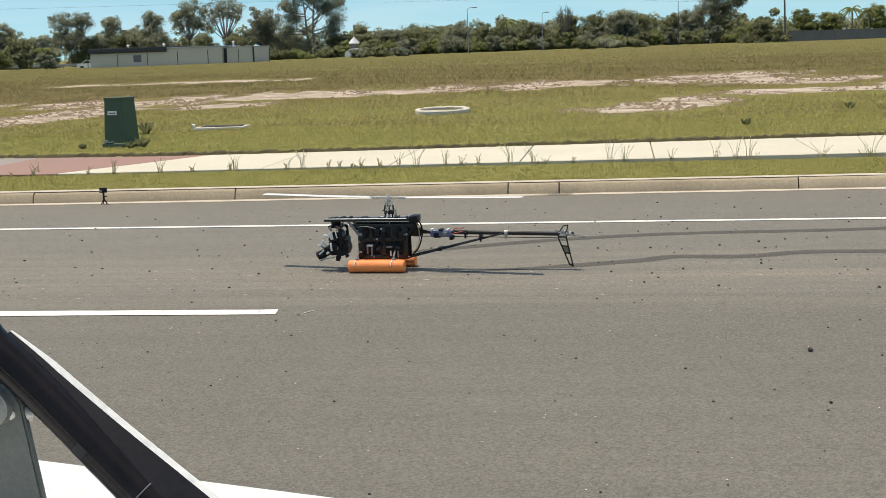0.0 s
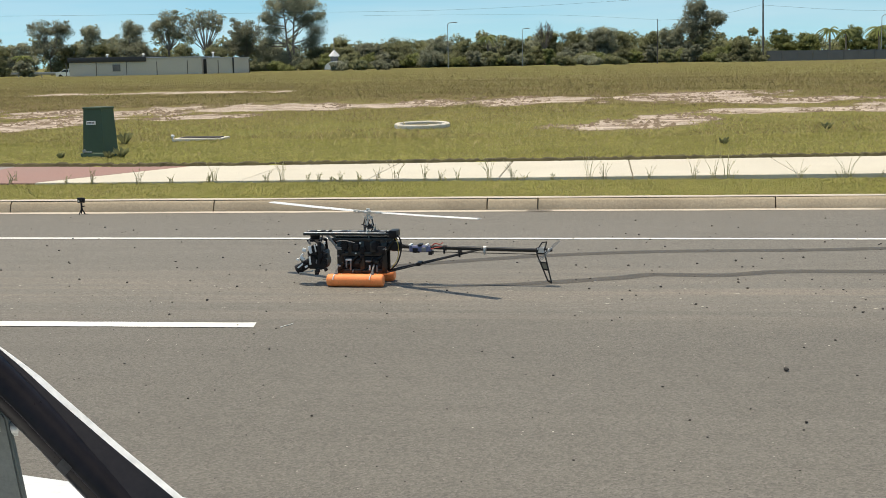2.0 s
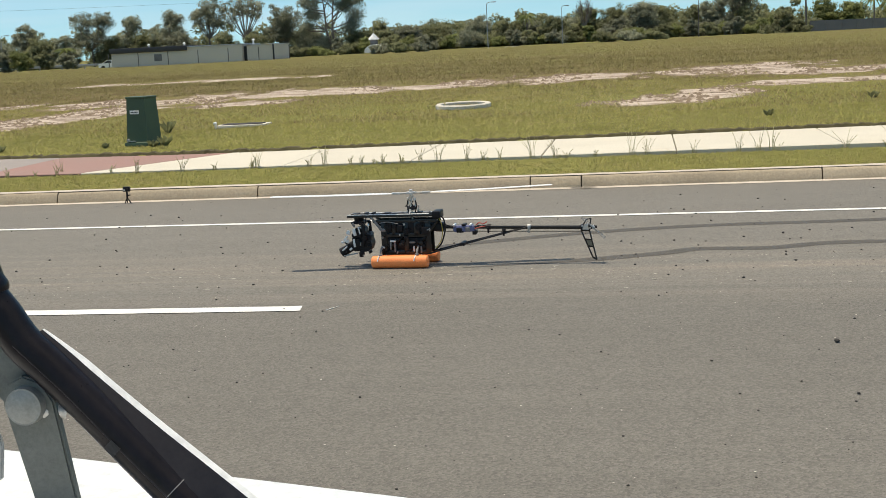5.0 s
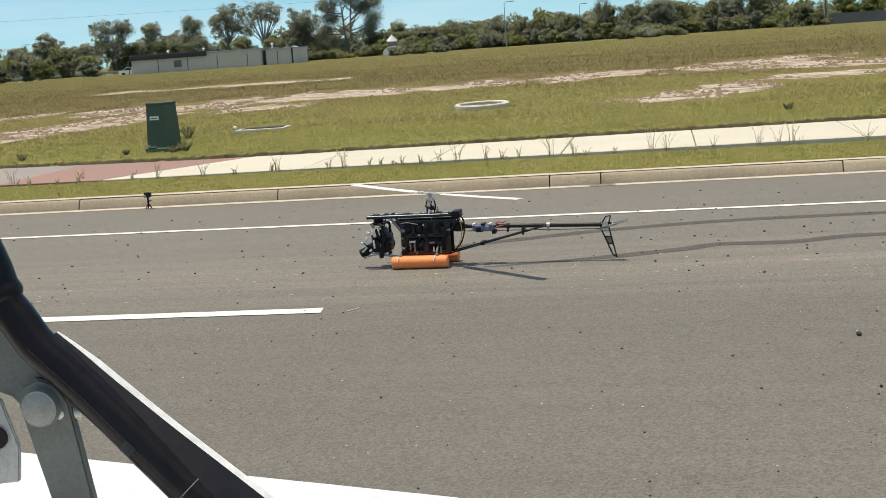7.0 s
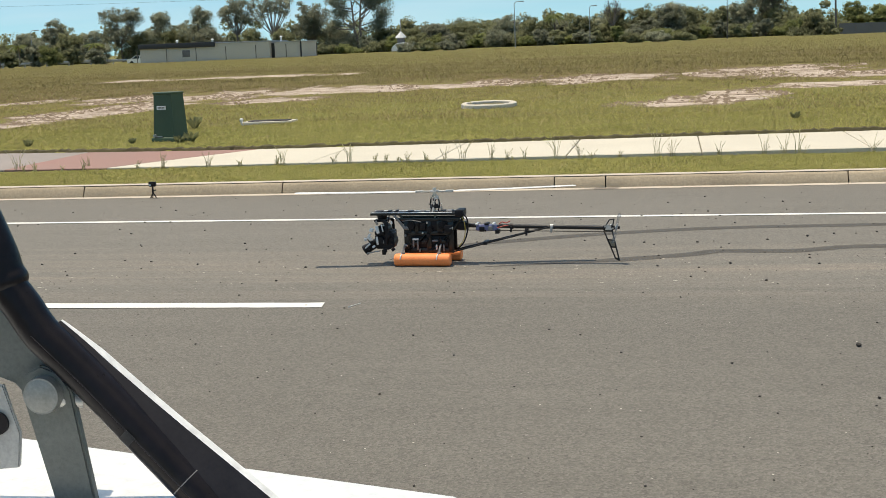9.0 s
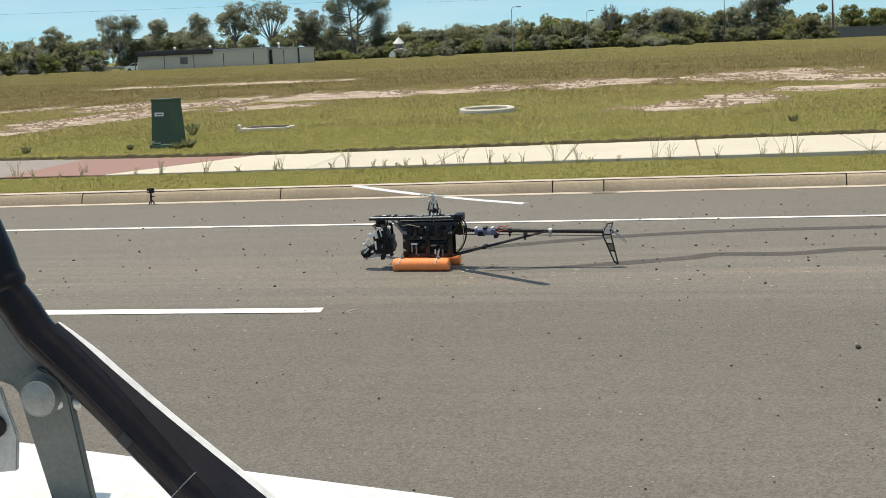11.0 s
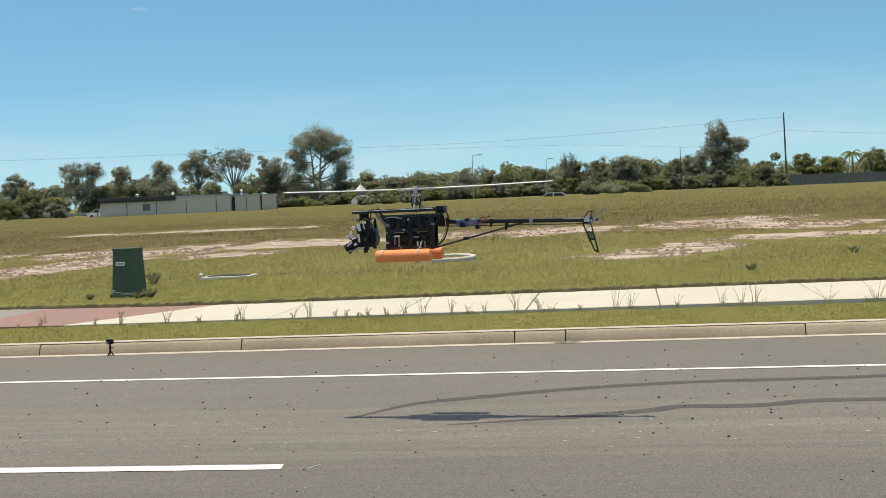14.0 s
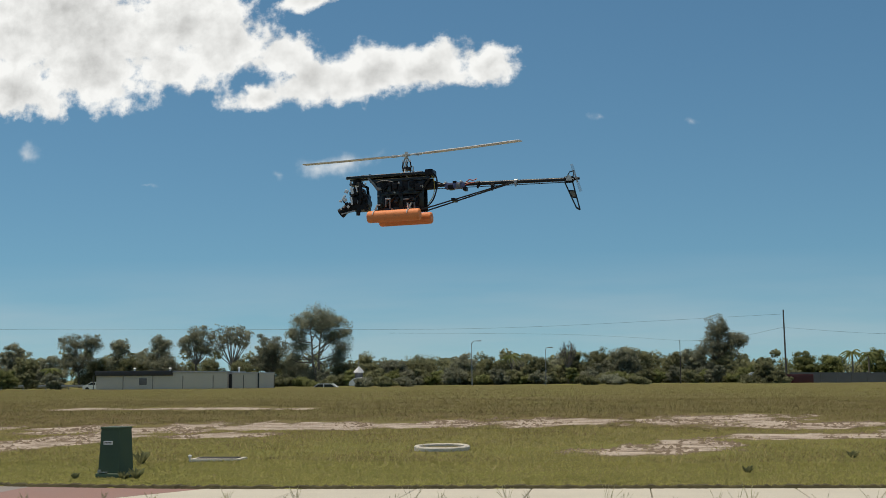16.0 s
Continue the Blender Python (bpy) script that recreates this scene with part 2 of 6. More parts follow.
def asphalt_material():
    m = bpy.data.materials.new("asphalt")
    m.use_nodes = True
    t = m.node_tree
    add, join = nodes_of(t)
    bsdf = t.nodes["Principled BSDF"]
    where = add("ShaderNodeTexCoord")
    big = add("ShaderNodeTexNoise", Scale=0.35, Detail=4.0)
    mid = add("ShaderNodeTexNoise", Scale=9.0, Detail=5.0, Roughness=0.7)
    stone = add("ShaderNodeTexVoronoi", Scale=105.0)
    grain = add("ShaderNodeTexNoise", Scale=190.0, Detail=2.0)
    for n in (big, mid, stone, grain):
        join(where.outputs["Object"], n.inputs["Vector"])
    # long tan dust streaks along the lane
    stretch = add("ShaderNodeMapping")
    stretch.inputs["Scale"].default_value = (0.16, 4.0, 1)
    join(where.outputs["Object"], stretch.inputs["Vector"])
    dust = add("ShaderNodeTexNoise", Scale=1.2, Detail=6.0, Roughness=0.65)
    join(stretch.outputs[0], dust.inputs["Vector"])
    xyz = add("ShaderNodeSeparateXYZ")
    join(where.outputs["Object"], xyz.inputs[0])
    near = math_node(t, "SUBTRACT", 1.0, math_node(t, "MULTIPLY", math_node(t, "ABSOLUTE", math_node(t, "SUBTRACT", xyz.outputs[1], 8.0)), 0.8), clamp=True)
    dusty = add("ShaderNodeMapRange")
    dusty.inputs["From Min"].default_value, dusty.inputs["From Max"].default_value = 0.45, 0.75
    join(dust.outputs[0], dusty.inputs["Value"])
    base = add("ShaderNodeMix")
    base.data_type = "RGBA"
    base.inputs[6].default_value, base.inputs[7].default_value = (0.136, 0.128, 0.112, 1), (0.185, 0.174, 0.153, 1)
    join(math_node(t, "MULTIPLY_ADD", big.outputs[0], 0.8, math_node(t, "MULTIPLY_ADD", mid.outputs[0], 0.6, -0.2), clamp=True), base.inputs[0])
    tan = add("ShaderNodeMix")
    tan.data_type = "RGBA"
    tan.inputs[7].default_value = (0.27, 0.225, 0.175, 1)
    join(base.outputs[2], tan.inputs[6])
    join(math_node(t, "MULTIPLY", math_node(t, "MULTIPLY", dusty.outputs[0], near), 0.62), tan.inputs[0])
    lane = add("ShaderNodeMapRange")
    lane.interpolation_type = "SMOOTHSTEP"
    for key, value in (("From Min", 6.9), ("From Max", 7.7), ("To Min", 0.93), ("To Max", 1.08)):
        lane.inputs[key].default_value = value
    join(math_node(t, "MULTIPLY_ADD", dust.outputs[0], 1.0, math_node(t, "SUBTRACT", xyz.outputs[1], 0.5)), lane.inputs["Value"])
    hsv = add("ShaderNodeHueSaturation")
    join(tan.outputs[2], hsv.inputs["Color"])
    speck = math_node(t, "MULTIPLY_ADD", stone.outputs["Color"], 0.6, 0.70)
    speck = math_node(t, "MULTIPLY", math_node(t, "MULTIPLY", speck, lane.outputs[0]), math_node(t, "MULTIPLY_ADD", dust.outputs[0], 0.28, 0.86))
    join(math_node(t, "MULTIPLY", speck, math_node(t, "MULTIPLY_ADD", grain.outputs[0], 0.9, 0.55)), hsv.inputs["Value"])
    join(hsv.outputs[0], bsdf.inputs["Base Color"])
    bsdf.inputs["Roughness"].default_value = 0.9
    bsdf.inputs["Specular IOR Level"].default_value = 0.3
    b = add("ShaderNodeBump", Strength=0.5, Distance=0.006)
    join(stone.outputs["Distance"], b.inputs["Height"])
    join(b.outputs[0], bsdf.inputs["Normal"])
    return m


def field_material():
    """Soil and mown grass; the attribute bare says where sand shows."""
    m = bpy.data.materials.new("field")
    m.use_nodes = True
    t = m.node_tree
    add, join = nodes_of(t)
    bsdf = t.nodes["Principled BSDF"]
    where = add("ShaderNodeTexCoord")
    big = add("ShaderNodeTexNoise", Scale=0.09, Detail=5.0, Roughness=0.6)
    mid = add("ShaderNodeTexNoise", Scale=1.6, Detail=6.0, Roughness=0.7)
    small = add("ShaderNodeTexNoise", Scale=14.0, Detail=5.0, Roughness=0.75)
    for n in (big, mid, small):
        join(where.outputs["Object"], n.inputs["Vector"])
    far = add("ShaderNodeAttribute")
    far.attribute_name = "dry"
    green = add("ShaderNodeMix")
    green.data_type = "RGBA"
    green.inputs[6].default_value, green.inputs[7].default_value = (0.225, 0.228, 0.068, 1), (0.185, 0.142, 0.068, 1)
    f = math_node(t, "MULTIPLY_ADD", mid.outputs[0], 1.6, -0.8)
    f = math_node(t, "ADD", f, math_node(t, "MULTIPLY_ADD", big.outputs[0], 1.8, -0.9))
    join(math_node(t, "ADD", f, far.outputs["Fac"], clamp=True), green.inputs[0])
    sand = add("ShaderNodeMix")
    sand.data_type = "RGBA"
    sand.inputs[6].default_value, sand.inputs[7].default_value = (0.16, 0.11, 0.075, 1), (0.58, 0.49, 0.405, 1)
    drawn = add("ShaderNodeMapping")
    drawn.inputs["Scale"].default_value = (0.8, 2.4, 1)
    join(where.outputs["Object"], drawn.inputs["Vector"])
    streaks = add("ShaderNodeTexNoise", Scale=1.3, Detail=6.0, Roughness=0.7)
    join(drawn.outputs[0], streaks.inputs["Vector"])
    join(math_node(t, "MULTIPLY_ADD", streaks.outputs[0], 4.2, math_node(t, "MULTIPLY_ADD", small.outputs[0], 1.6, -2.25), clamp=True), sand.inputs[0])
    bare = add("ShaderNodeAttribute")
    bare.attribute_name = "bare"
    edge = math_node(t, "ADD", bare.outputs["Fac"], math_node(t, "MULTIPLY_ADD", small.outputs[0], 1.3, -0.65))
    cut = add("ShaderNodeMapRange")
    cut.inputs["From Min"].default_value, cut.inputs["From Max"].default_value = 0.26, 0.55
    join(edge, cut.inputs["Value"])
    rim = add("ShaderNodeMapRange")
    rim.inputs["From Min"].default_value, rim.inputs["From Max"].default_value = -0.02, 0.25
    join(edge, rim.inputs["Value"])
    dead = add("ShaderNodeMix")
    dead.data_type = "RGBA"
    dead.inputs[7].default_value = (0.16, 0.115, 0.07, 1)
    join(green.outputs[2], dead.inputs[6])
    join(math_node(t, "MULTIPLY", rim.outputs[0], 0.75), dead.inputs[0])
    mix = add("ShaderNodeMix")
    mix.data_type = "RGBA"
    join(cut.outputs[0], mix.inputs[0])
    join(dead.outputs[2], mix.inputs[6])
    join(sand.outputs[2], mix.inputs[7])
    hsv = add("ShaderNodeHueSaturation")
    join(mix.outputs[2], hsv.inputs["Color"])
    join(math_node(t, "MULTIPLY_ADD", small.outputs[0], 0.9, 0.5), hsv.inputs["Value"])
    join(hsv.outputs[0], bsdf.inputs["Base Color"])
    bsdf.inputs["Roughness"].default_value = 0.95
    bsdf.inputs["Specular IOR Level"].default_value = 0.1
    b = add("ShaderNodeBump", Strength=0.7, Distance=0.05)
    join(small.outputs[0], b.inputs["Height"])
    join(b.outputs[0], bsdf.inputs["Normal"])
    return m


ASPHALT = asphalt_material()
FIELD = field_material()
LINE = material("road_paint", (0.78, 0.77, 0.74), (0.66, 0.65, 0.61), rough=0.7, scale=5, fine=120, bump=0.3, spread=0.4, depth=0.002)
KERB = material("kerb_concrete", (0.46, 0.375, 0.265), (0.37, 0.30, 0.21), rough=0.9, scale=1.1, fine=45, bump=0.4, spread=0.3, random_tone=0.2)
LIP = material("dusty_sunlit_concrete", (0.56, 0.50, 0.42), (0.46, 0.40, 0.33), rough=0.9, scale=3, fine=60, bump=0.3)
SLAB = material("pale_concrete", (0.60, 0.56, 0.465), (0.54, 0.50, 0.41), rough=0.9, scale=1.2, fine=90, bump=0.25, random_tone=0.06)
REDSLAB = material("red_concrete", (0.32, 0.178, 0.15), (0.28, 0.185, 0.16), rough=0.9, scale=0.9, fine=90, bump=0.25)
GREYSLAB = material("grey_concrete", (0.33, 0.29, 0.27), (0.27, 0.24, 0.22), rough=0.9, scale=0.9, fine=90, bump=0.25)
MARK = material("tyre_rubber_film", (0.070, 0.066, 0.060), (0.115, 0.108, 0.098), rough=0.85, scale=14, fine=120, bump=0.3, spread=0.5)
MARK.node_tree.nodes["Principled BSDF"].inputs["Alpha"].default_value = 0.6
GRASS = foliage("grass_blade", (0.205, 0.2, 0.057), (0.33, 0.305, 0.10), 0.4)
LAWN = foliage("lawn_blade", (0.275, 0.278, 0.078), (0.405, 0.385, 0.125), 0.4)
STRAW = foliage("straw_blade", (0.30, 0.265, 0.11), (0.43, 0.375, 0.18), 0.4)
BROWNGRASS = foliage("brown_grass_blade", (0.15, 0.105, 0.055), (0.26, 0.19, 0.105), 0.4)
DRYGRASS = foliage("dry_grass_blade", (0.132, 0.114, 0.044), (0.22, 0.187, 0.082), 0.4)
WEED = foliage("weed_stem", (0.40, 0.38, 0.20), (0.60, 0.55, 0.34), 0.4)
# gum and bush tones are raised, with the haze over distant trees in them
GUM = foliage("gum_leaf", (0.245, 0.262, 0.185), (0.40, 0.42, 0.295), 0.5)
BUSH = foliage("bush_leaf", (0.205, 0.22, 0.12), (0.335, 0.35, 0.18), 0.5)
PALM = foliage("palm_leaf", (0.17, 0.20, 0.07), (0.34, 0.37, 0.14), 0.45)
TWIG = foliage("dry_twig", (0.13, 0.11, 0.09), (0.24, 0.21, 0.18), 0.0)
BARK = material("pale_bark", (0.27, 0.235, 0.20), (0.16, 0.135, 0.11), rough=0.9, scale=1.5, fine=20, bump=0.5)
BLACK = material("black_anodised", (0.011, 0.010, 0.011), (0.022, 0.020, 0.021), rough=0.45, scale=40, fine=300, bump=0.05)
CARBON = material("carbon_tube", (0.012, 0.011, 0.010), (0.024, 0.022, 0.020), rough=0.35, scale=60, fine=400, bump=0.05, coat=0.4)
STEEL = material("bright_steel", (0.70, 0.67, 0.62), (0.56, 0.54, 0.50), rough=0.4, metal=0.35, scale=50, fine=300, bump=0.05)
ALLOY = material("grey_alloy", (0.44, 0.44, 0.43), (0.35, 0.35, 0.345), rough=0.45, metal=0.4, scale=30, fine=200, bump=0.08)
GREYPLASTIC = material("grey_plastic", (0.24, 0.23, 0.22), (0.17, 0.165, 0.16), rough=0.5, scale=40, fine=200, bump=0.05)
WHITEPLASTIC = material("white_plastic", (0.80, 0.80, 0.78), (0.70, 0.70, 0.68), rough=0.4, scale=30, fine=200, bump=0.03)
BLADE = material("white_blade_gelcoat", (0.80, 0.79, 0.77), (0.72, 0.71, 0.69), rough=0.3, scale=10, fine=150, bump=0.02)
ORANGE = material("orange_foam", (1.0, 0.315, 0.10), (0.97, 0.27, 0.075), rough=0.6, scale=12, fine=120, bump=0.15)
TAILBLADE = material("clear_grey_blade", (0.42, 0.41, 0.39), (0.36, 0.35, 0.34), rough=0.4, scale=30, fine=200, bump=0)
TAILBLADE.node_tree.nodes["Principled BSDF"].inputs["Alpha"].default_value = 0.25
BLUE = material("blue_wrap", (0.085, 0.095, 0.20), (0.16, 0.17, 0.30), rough=0.45, scale=40, fine=150, bump=0.1)
YELLOWWIRE = material("yellow_wire", (0.52, 0.36, 0.06), (0.40, 0.28, 0.05), rough=0.5, scale=30, fine=200, bump=0)
FINTAN = material("tan_film", (0.26, 0.22, 0.15), (0.20, 0.17, 0.12), rough=0.5, scale=30, fine=200, bump=0)
REDWIRE = material("red_wire", (0.45, 0.03, 0.02), (0.35, 0.03, 0.02), rough=0.5, scale=30, fine=200, bump=0)
GLASS = material("dark_lens_glass", (0.01, 0.01, 0.015), (0.015, 0.012, 0.02), rough=0.1, scale=20, fine=200, bump=0)
BOXGREEN = material("green_enamel", (0.036, 0.068, 0.034), (0.046, 0.082, 0.042), rough=0.5, scale=3, fine=60, bump=0.08)
LABELWHITE = material("label_white", (0.75, 0.75, 0.72), (0.68, 0.68, 0.65), rough=0.5, scale=20, fine=200, bump=0)
INK = material("label_ink", (0.08, 0.08, 0.08), (0.12, 0.12, 0.12), rough=0.6, scale=20, fine=200, bump=0)
PIT = material("pit_concrete", (0.62, 0.58, 0.50), (0.50, 0.46, 0.39), rough=0.9, scale=4, fine=50, bump=0.4)
FIELDSOIL = material("weedy_soil", (0.17, 0.14, 0.06), (0.11, 0.10, 0.04), rough=0.95, scale=9, fine=60, bump=0.6)
CLOD = material("brown_clod", (0.13, 0.095, 0.065), (0.22, 0.165, 0.115), rough=0.95, scale=2, fine=40, bump=0.3)
EDGESHADE = material("turf_edge_shade", (0.06, 0.05, 0.025), (0.11, 0.095, 0.04), rough=0.95, scale=6, fine=60, bump=0.4)
STONE = material("dark_stone", (0.028, 0.025, 0.023), (0.065, 0.058, 0.052), rough=0.9, scale=20, fine=120, bump=0.3)
CREAM = material("cream_wall", (0.53, 0.495, 0.44), (0.48, 0.45, 0.40), rough=0.85, scale=0.4, fine=8, bump=0.1)
TRIMANDSHADE = material("dark_trim_and_shade", (0.025, 0.025, 0.03), (0.035, 0.035, 0.04), rough=0.6, scale=2, fine=20, bump=0.05)
ROOFWHITE = material("white_roof", (0.80, 0.80, 0.80), (0.72, 0.72, 0.72), rough=0.5, scale=1, fine=10, bump=0.02)
FENCE = material("grey_fence", (0.16, 0.16, 0.165), (0.12, 0.12, 0.125), rough=0.8, scale=0.5, fine=10, bump=0.1)
POLE = material("weathered_pole", (0.13, 0.12, 0.115), (0.09, 0.085, 0.08), rough=0.9, scale=2, fine=20, bump=0.2)
GALV = material("galvanised", (0.42, 0.43, 0.44), (0.34, 0.35, 0.36), rough=0.45, metal=0.7, scale=3, fine=30, bump=0.05)
CARWHITE = material("white_car_paint", (0.80, 0.80, 0.80), (0.76, 0.76, 0.76), rough=0.3, scale=2, fine=30, bump=0, coat=0.5)
MAROON = material("maroon_curtain", (0.085, 0.018, 0.022), (0.06, 0.015, 0.018), rough=0.7, scale=1, fine=10, bump=0.1)
TYRE = material("tyre", (0.02, 0.02, 0.02), (0.03, 0.03, 0.03), rough=0.85, scale=6, fine=60, bump=0.2)
WINDOW = material("dark_glass", (0.015, 0.018, 0.02), (0.02, 0.024, 0.028), rough=0.12, scale=2, fine=20, bump=0)
BARBLACK = material("scuffed_black_tube", (0.0065, 0.005, 0.006), (0.014, 0.011, 0.013), rough=0.34, scale=18, fine=140, bump=0.06, spread=0.35)
FACETGREY = material("bar_facet_sheen", (0.014, 0.012, 0.014), (0.026, 0.023, 0.025), rough=0.36, scale=22, fine=160, bump=0.06)
TAPE = material("grey_tape", (0.060, 0.060, 0.066), (0.045, 0.045, 0.05), rough=0.55, scale=60, fine=300, bump=0.1)
CAST = material("grey_casting", (0.165, 0.172, 0.158), (0.125, 0.132, 0.12), rough=0.45, metal=0.3, scale=25, fine=220, bump=0.08)
PINSTEEL = material("dull_pin_steel", (0.30, 0.30, 0.285), (0.23, 0.235, 0.22), rough=0.4, metal=0.3, scale=30, fine=220, bump=0.08)
BODYWHITE = material("white_body_paint", (0.83, 0.83, 0.80), (0.79, 0.79, 0.77), rough=0.35, scale=3, fine=60, bump=0.02, coat=0.3)
LAMPRED = material("red_lamp_lens", (0.45, 0.02, 0.015), (0.35, 0.02, 0.015), rough=0.2, scale=30, fine=200, bump=0.05)

for dull, gloss in ((FACETGREY, 0.3), (BARBLACK, 0.22), (CARBON, 0.25), (BLACK, 0.18)):
    dull.node_tree.nodes["Principled BSDF"].inputs["Specular IOR Level"].default_value = gloss


# ---------------------------------------------------------------- mesh helpers
def finish(name, bm, mat, smooth=True):
    me = bpy.data.meshes.new(name)
    bm.normal_update()
    bm.to_mesh(me)
    bm.free()
    me.materials.append(mat)
    if smooth:
        me.polygons.foreach_set("use_smooth", [True] * len(me.polygons))
        me.set_sharp_from_angle(angle=radians(35))
    return me


def part(name, bm, mat, parent, label=""):
    ob = new(name, finish(name, bm, mat))
    ob.parent = parent
    if label:
        ob["label"] = label
    return ob


def thing(name, label, category, m=None, group="", kind=""):
    ob = new(name)
    ob.empty_display_size = 0.1
    if m is not None:
        ob.matrix_basis = m
    return tagged(ob, label, category, group, kind)


def box(bm, lo, hi, bevel=0.0, m=None):
    r = bmesh.ops.create_cube(bm, size=1.0)
    vs = r["verts"]
    for v in vs:
        v.co = Vector([lo[i] + (v.co[i] + 0.5) * (hi[i] - lo[i]) for i in range(3)])
    if bevel:
        es = list({e for v in vs for e in v.link_edges})
        out = bmesh.ops.bevel(bm, geom=es, offset=bevel, segments=2, affect="EDGES", profile=0.5)
        vs = list({v for f in out["faces"] for v in f.verts} | {v for v in vs if v.is_valid})
    if m is not None:
        bmesh.ops.transform(bm, matrix=m, verts=vs)
    return vs


def rod(bm, a, b, r, r2=None, seg=12):
    a, b = Vector(a), Vector(b)
    d = b - a
    made = bmesh.ops.create_cone(bm, cap_ends=True, segments=seg, radius1=r, radius2=r if r2 is None else r2, depth=d.length)
    m = Matrix.Translation((a + b) / 2) @ d.to_track_quat("Z", "Y").to_matrix().to_4x4()
    bmesh.ops.transform(bm, matrix=m, verts=made["verts"])
    return made["verts"]


def pipe(bm, pts, r, seg=8):
    """A tube swept along points, with round joints."""
    rings = []
    pts = [Vector(p) for p in pts]
    for i, p in enumerate(pts):
        d = (pts[min(i + 1, len(pts) - 1)] - pts[max(i - 1, 0)]).normalized()
        side = d.orthogonal().normalized() if i == 0 else (side - side.dot(d) * d).normalized()
        up = d.cross(side)
        rad = r[i] if isinstance(r, (list, tuple)) else r
        rings.append([bm.verts.new(p + rad * (side * math.cos(k * math.tau / seg) + up * math.sin(k * math.tau / seg))) for k in range(seg)])
    for a, b in zip(rings, rings[1:]):
        for k in range(seg):
            bm.faces.new((a[k], a[(k + 1) % seg], b[(k + 1) % seg], b[k]))
    bm.faces.new(rings[0][::-1])
    bm.faces.new(rings[-1])


def spline(pts, n=8):
    """Catmull-Rom points through a few given ones."""
    pts = [Vector(p) for p in pts]
    out = []
    for i in range(len(pts) - 1):
        p0, p1, p2, p3 = pts[max(i - 1, 0)], pts[i], pts[i + 1], pts[min(i + 2, len(pts) - 1)]
        for k in range(n):
            s = k / n
            out.append(0.5 * (2 * p1 + (p2 - p0) * s + (2 * p0 - 5 * p1 + 4 * p2 - p3) * s * s + (3 * p1 - p0 - 3 * p2 + p3) * s ** 3))
    return out + [pts[-1]]


def prism(bm, outline, y0, y1):
    """A plate: an outline in x and z between two depths."""
    a = [bm.verts.new((x, y0, z)) for x, z in outline]
    b = [bm.verts.new((x, y1, z)) for x, z in outline]
    bm.faces.new(a)
    bm.faces.new(b[::-1])
    n = len(a)
    for i in range(n):
        bm.faces.new((a[i], b[i], b[(i + 1) % n], a[(i + 1) % n]))
    bmesh.ops.recalc_face_normals(bm, faces=bm.faces)


def arrays(name, verts, faces, mat, normals=None):
    """A mesh from numpy arrays; all faces have the same number of corners. normals: one for each vertex, where leaves share the light of their clump."""
    me = bpy.data.meshes.new(name)
    k = faces.shape[1]
    if normals is not None:
        a, b, c = (verts[faces[:, i]] for i in range(3))
        away = np.cross(b - a, c - a)[:, 1] > 0
        faces = np.where(away[:, None], faces[:, ::-1], faces)
    me.vertices.add(len(verts))
    me.vertices.foreach_set("co", verts.astype(np.float32).ravel())
    me.loops.add(faces.size)
    me.loops.foreach_set("vertex_index", faces.astype(np.int32).ravel())
    me.polygons.add(len(faces))
    me.polygons.foreach_set("loop_start", np.arange(0, faces.size, k, dtype=np.int32))
    me.update(calc_edges=True)
    me.materials.append(mat)
    if normals is not None:
        me.polygons.foreach_set("use_smooth", [True] * len(faces))
        me.normals_split_custom_set_from_vertices((normals / np.linalg.norm(normals, axis=1)[:, None]).astype(np.float32))
    return me


# ---------------------------------------------------------------- ground
def smooth(a, b, x):
    s = np.clip((x - a) / (b - a), 0, 1)
    return s * s * (3 - 2 * s)


def waves(x, y, s):
    """Cheap smooth unevenness for arrays."""
    return (np.sin(x * 1.3 / s + 1.7) * np.cos(y * 1.1 / s + 0.3) + 0.6 * np.sin(x * 2.9 / s + y * 2.3 / s) + 0.4 * np.cos(x * 5.3 / s - y * 4.1 / s + 2.0)) / 2


def patchy(x, y, s):
    """Value noise between 0 and 1 for arrays."""
    u, v = x / s, y / s
    i, j = np.floor(u), np.floor(v)
    u, v = u - i, v - j
    u, v = u * u * (3 - 2 * u), v * v * (3 - 2 * v)

    def cell(a, b):
        w = np.sin(a * 127.1 + b * 311.7) * 43758.5453
        return w - np.floor(w)
    return (cell(i, j) * (1 - u) + cell(i + 1, j) * u) * (1 - v) + (cell(i, j + 1) * (1 - u) + cell(i + 1, j + 1) * u) * v


def path_near(x):
    return 14.13 + 0.045 * (x + 2.4)


def path_far(x):
    return np.maximum(16.27 + 0.075 * (x + 2.75), 16.12 + 0.12 * np.clip(-6.2 - x, 0, 5))


def ground_z(x, y):
    z = np.where(y < 12.58, -0.06, 0.110)
    z = z + 0.035 * smooth(12.6, 13.6, y)
    z = z - 0.06 * smooth(13.95, 14.25, y) * (1 - smooth(path_far(x) - 0.08, path_far(x) + 0.02, y))
    z = z + 0.065 * smooth(path_far(x) - 0.02, path_far(x) + 0.05, y) + 0.01 * smooth(16.2, 17.5, y) + 0.06 * smooth(18, 30, y)
    z = z + smooth(60, 200, y) * (0.003 * (np.clip(x, -140, 90) + 75) - 0.18)
    z = z - 1.45 * smooth(194, 201, y) * (1 - smooth(210, 216, y))
    z = z + np.where(y > 16.6, 0.03 * waves(x, y, 2.2), 0) * smooth(16.6, 19, y)
    return z


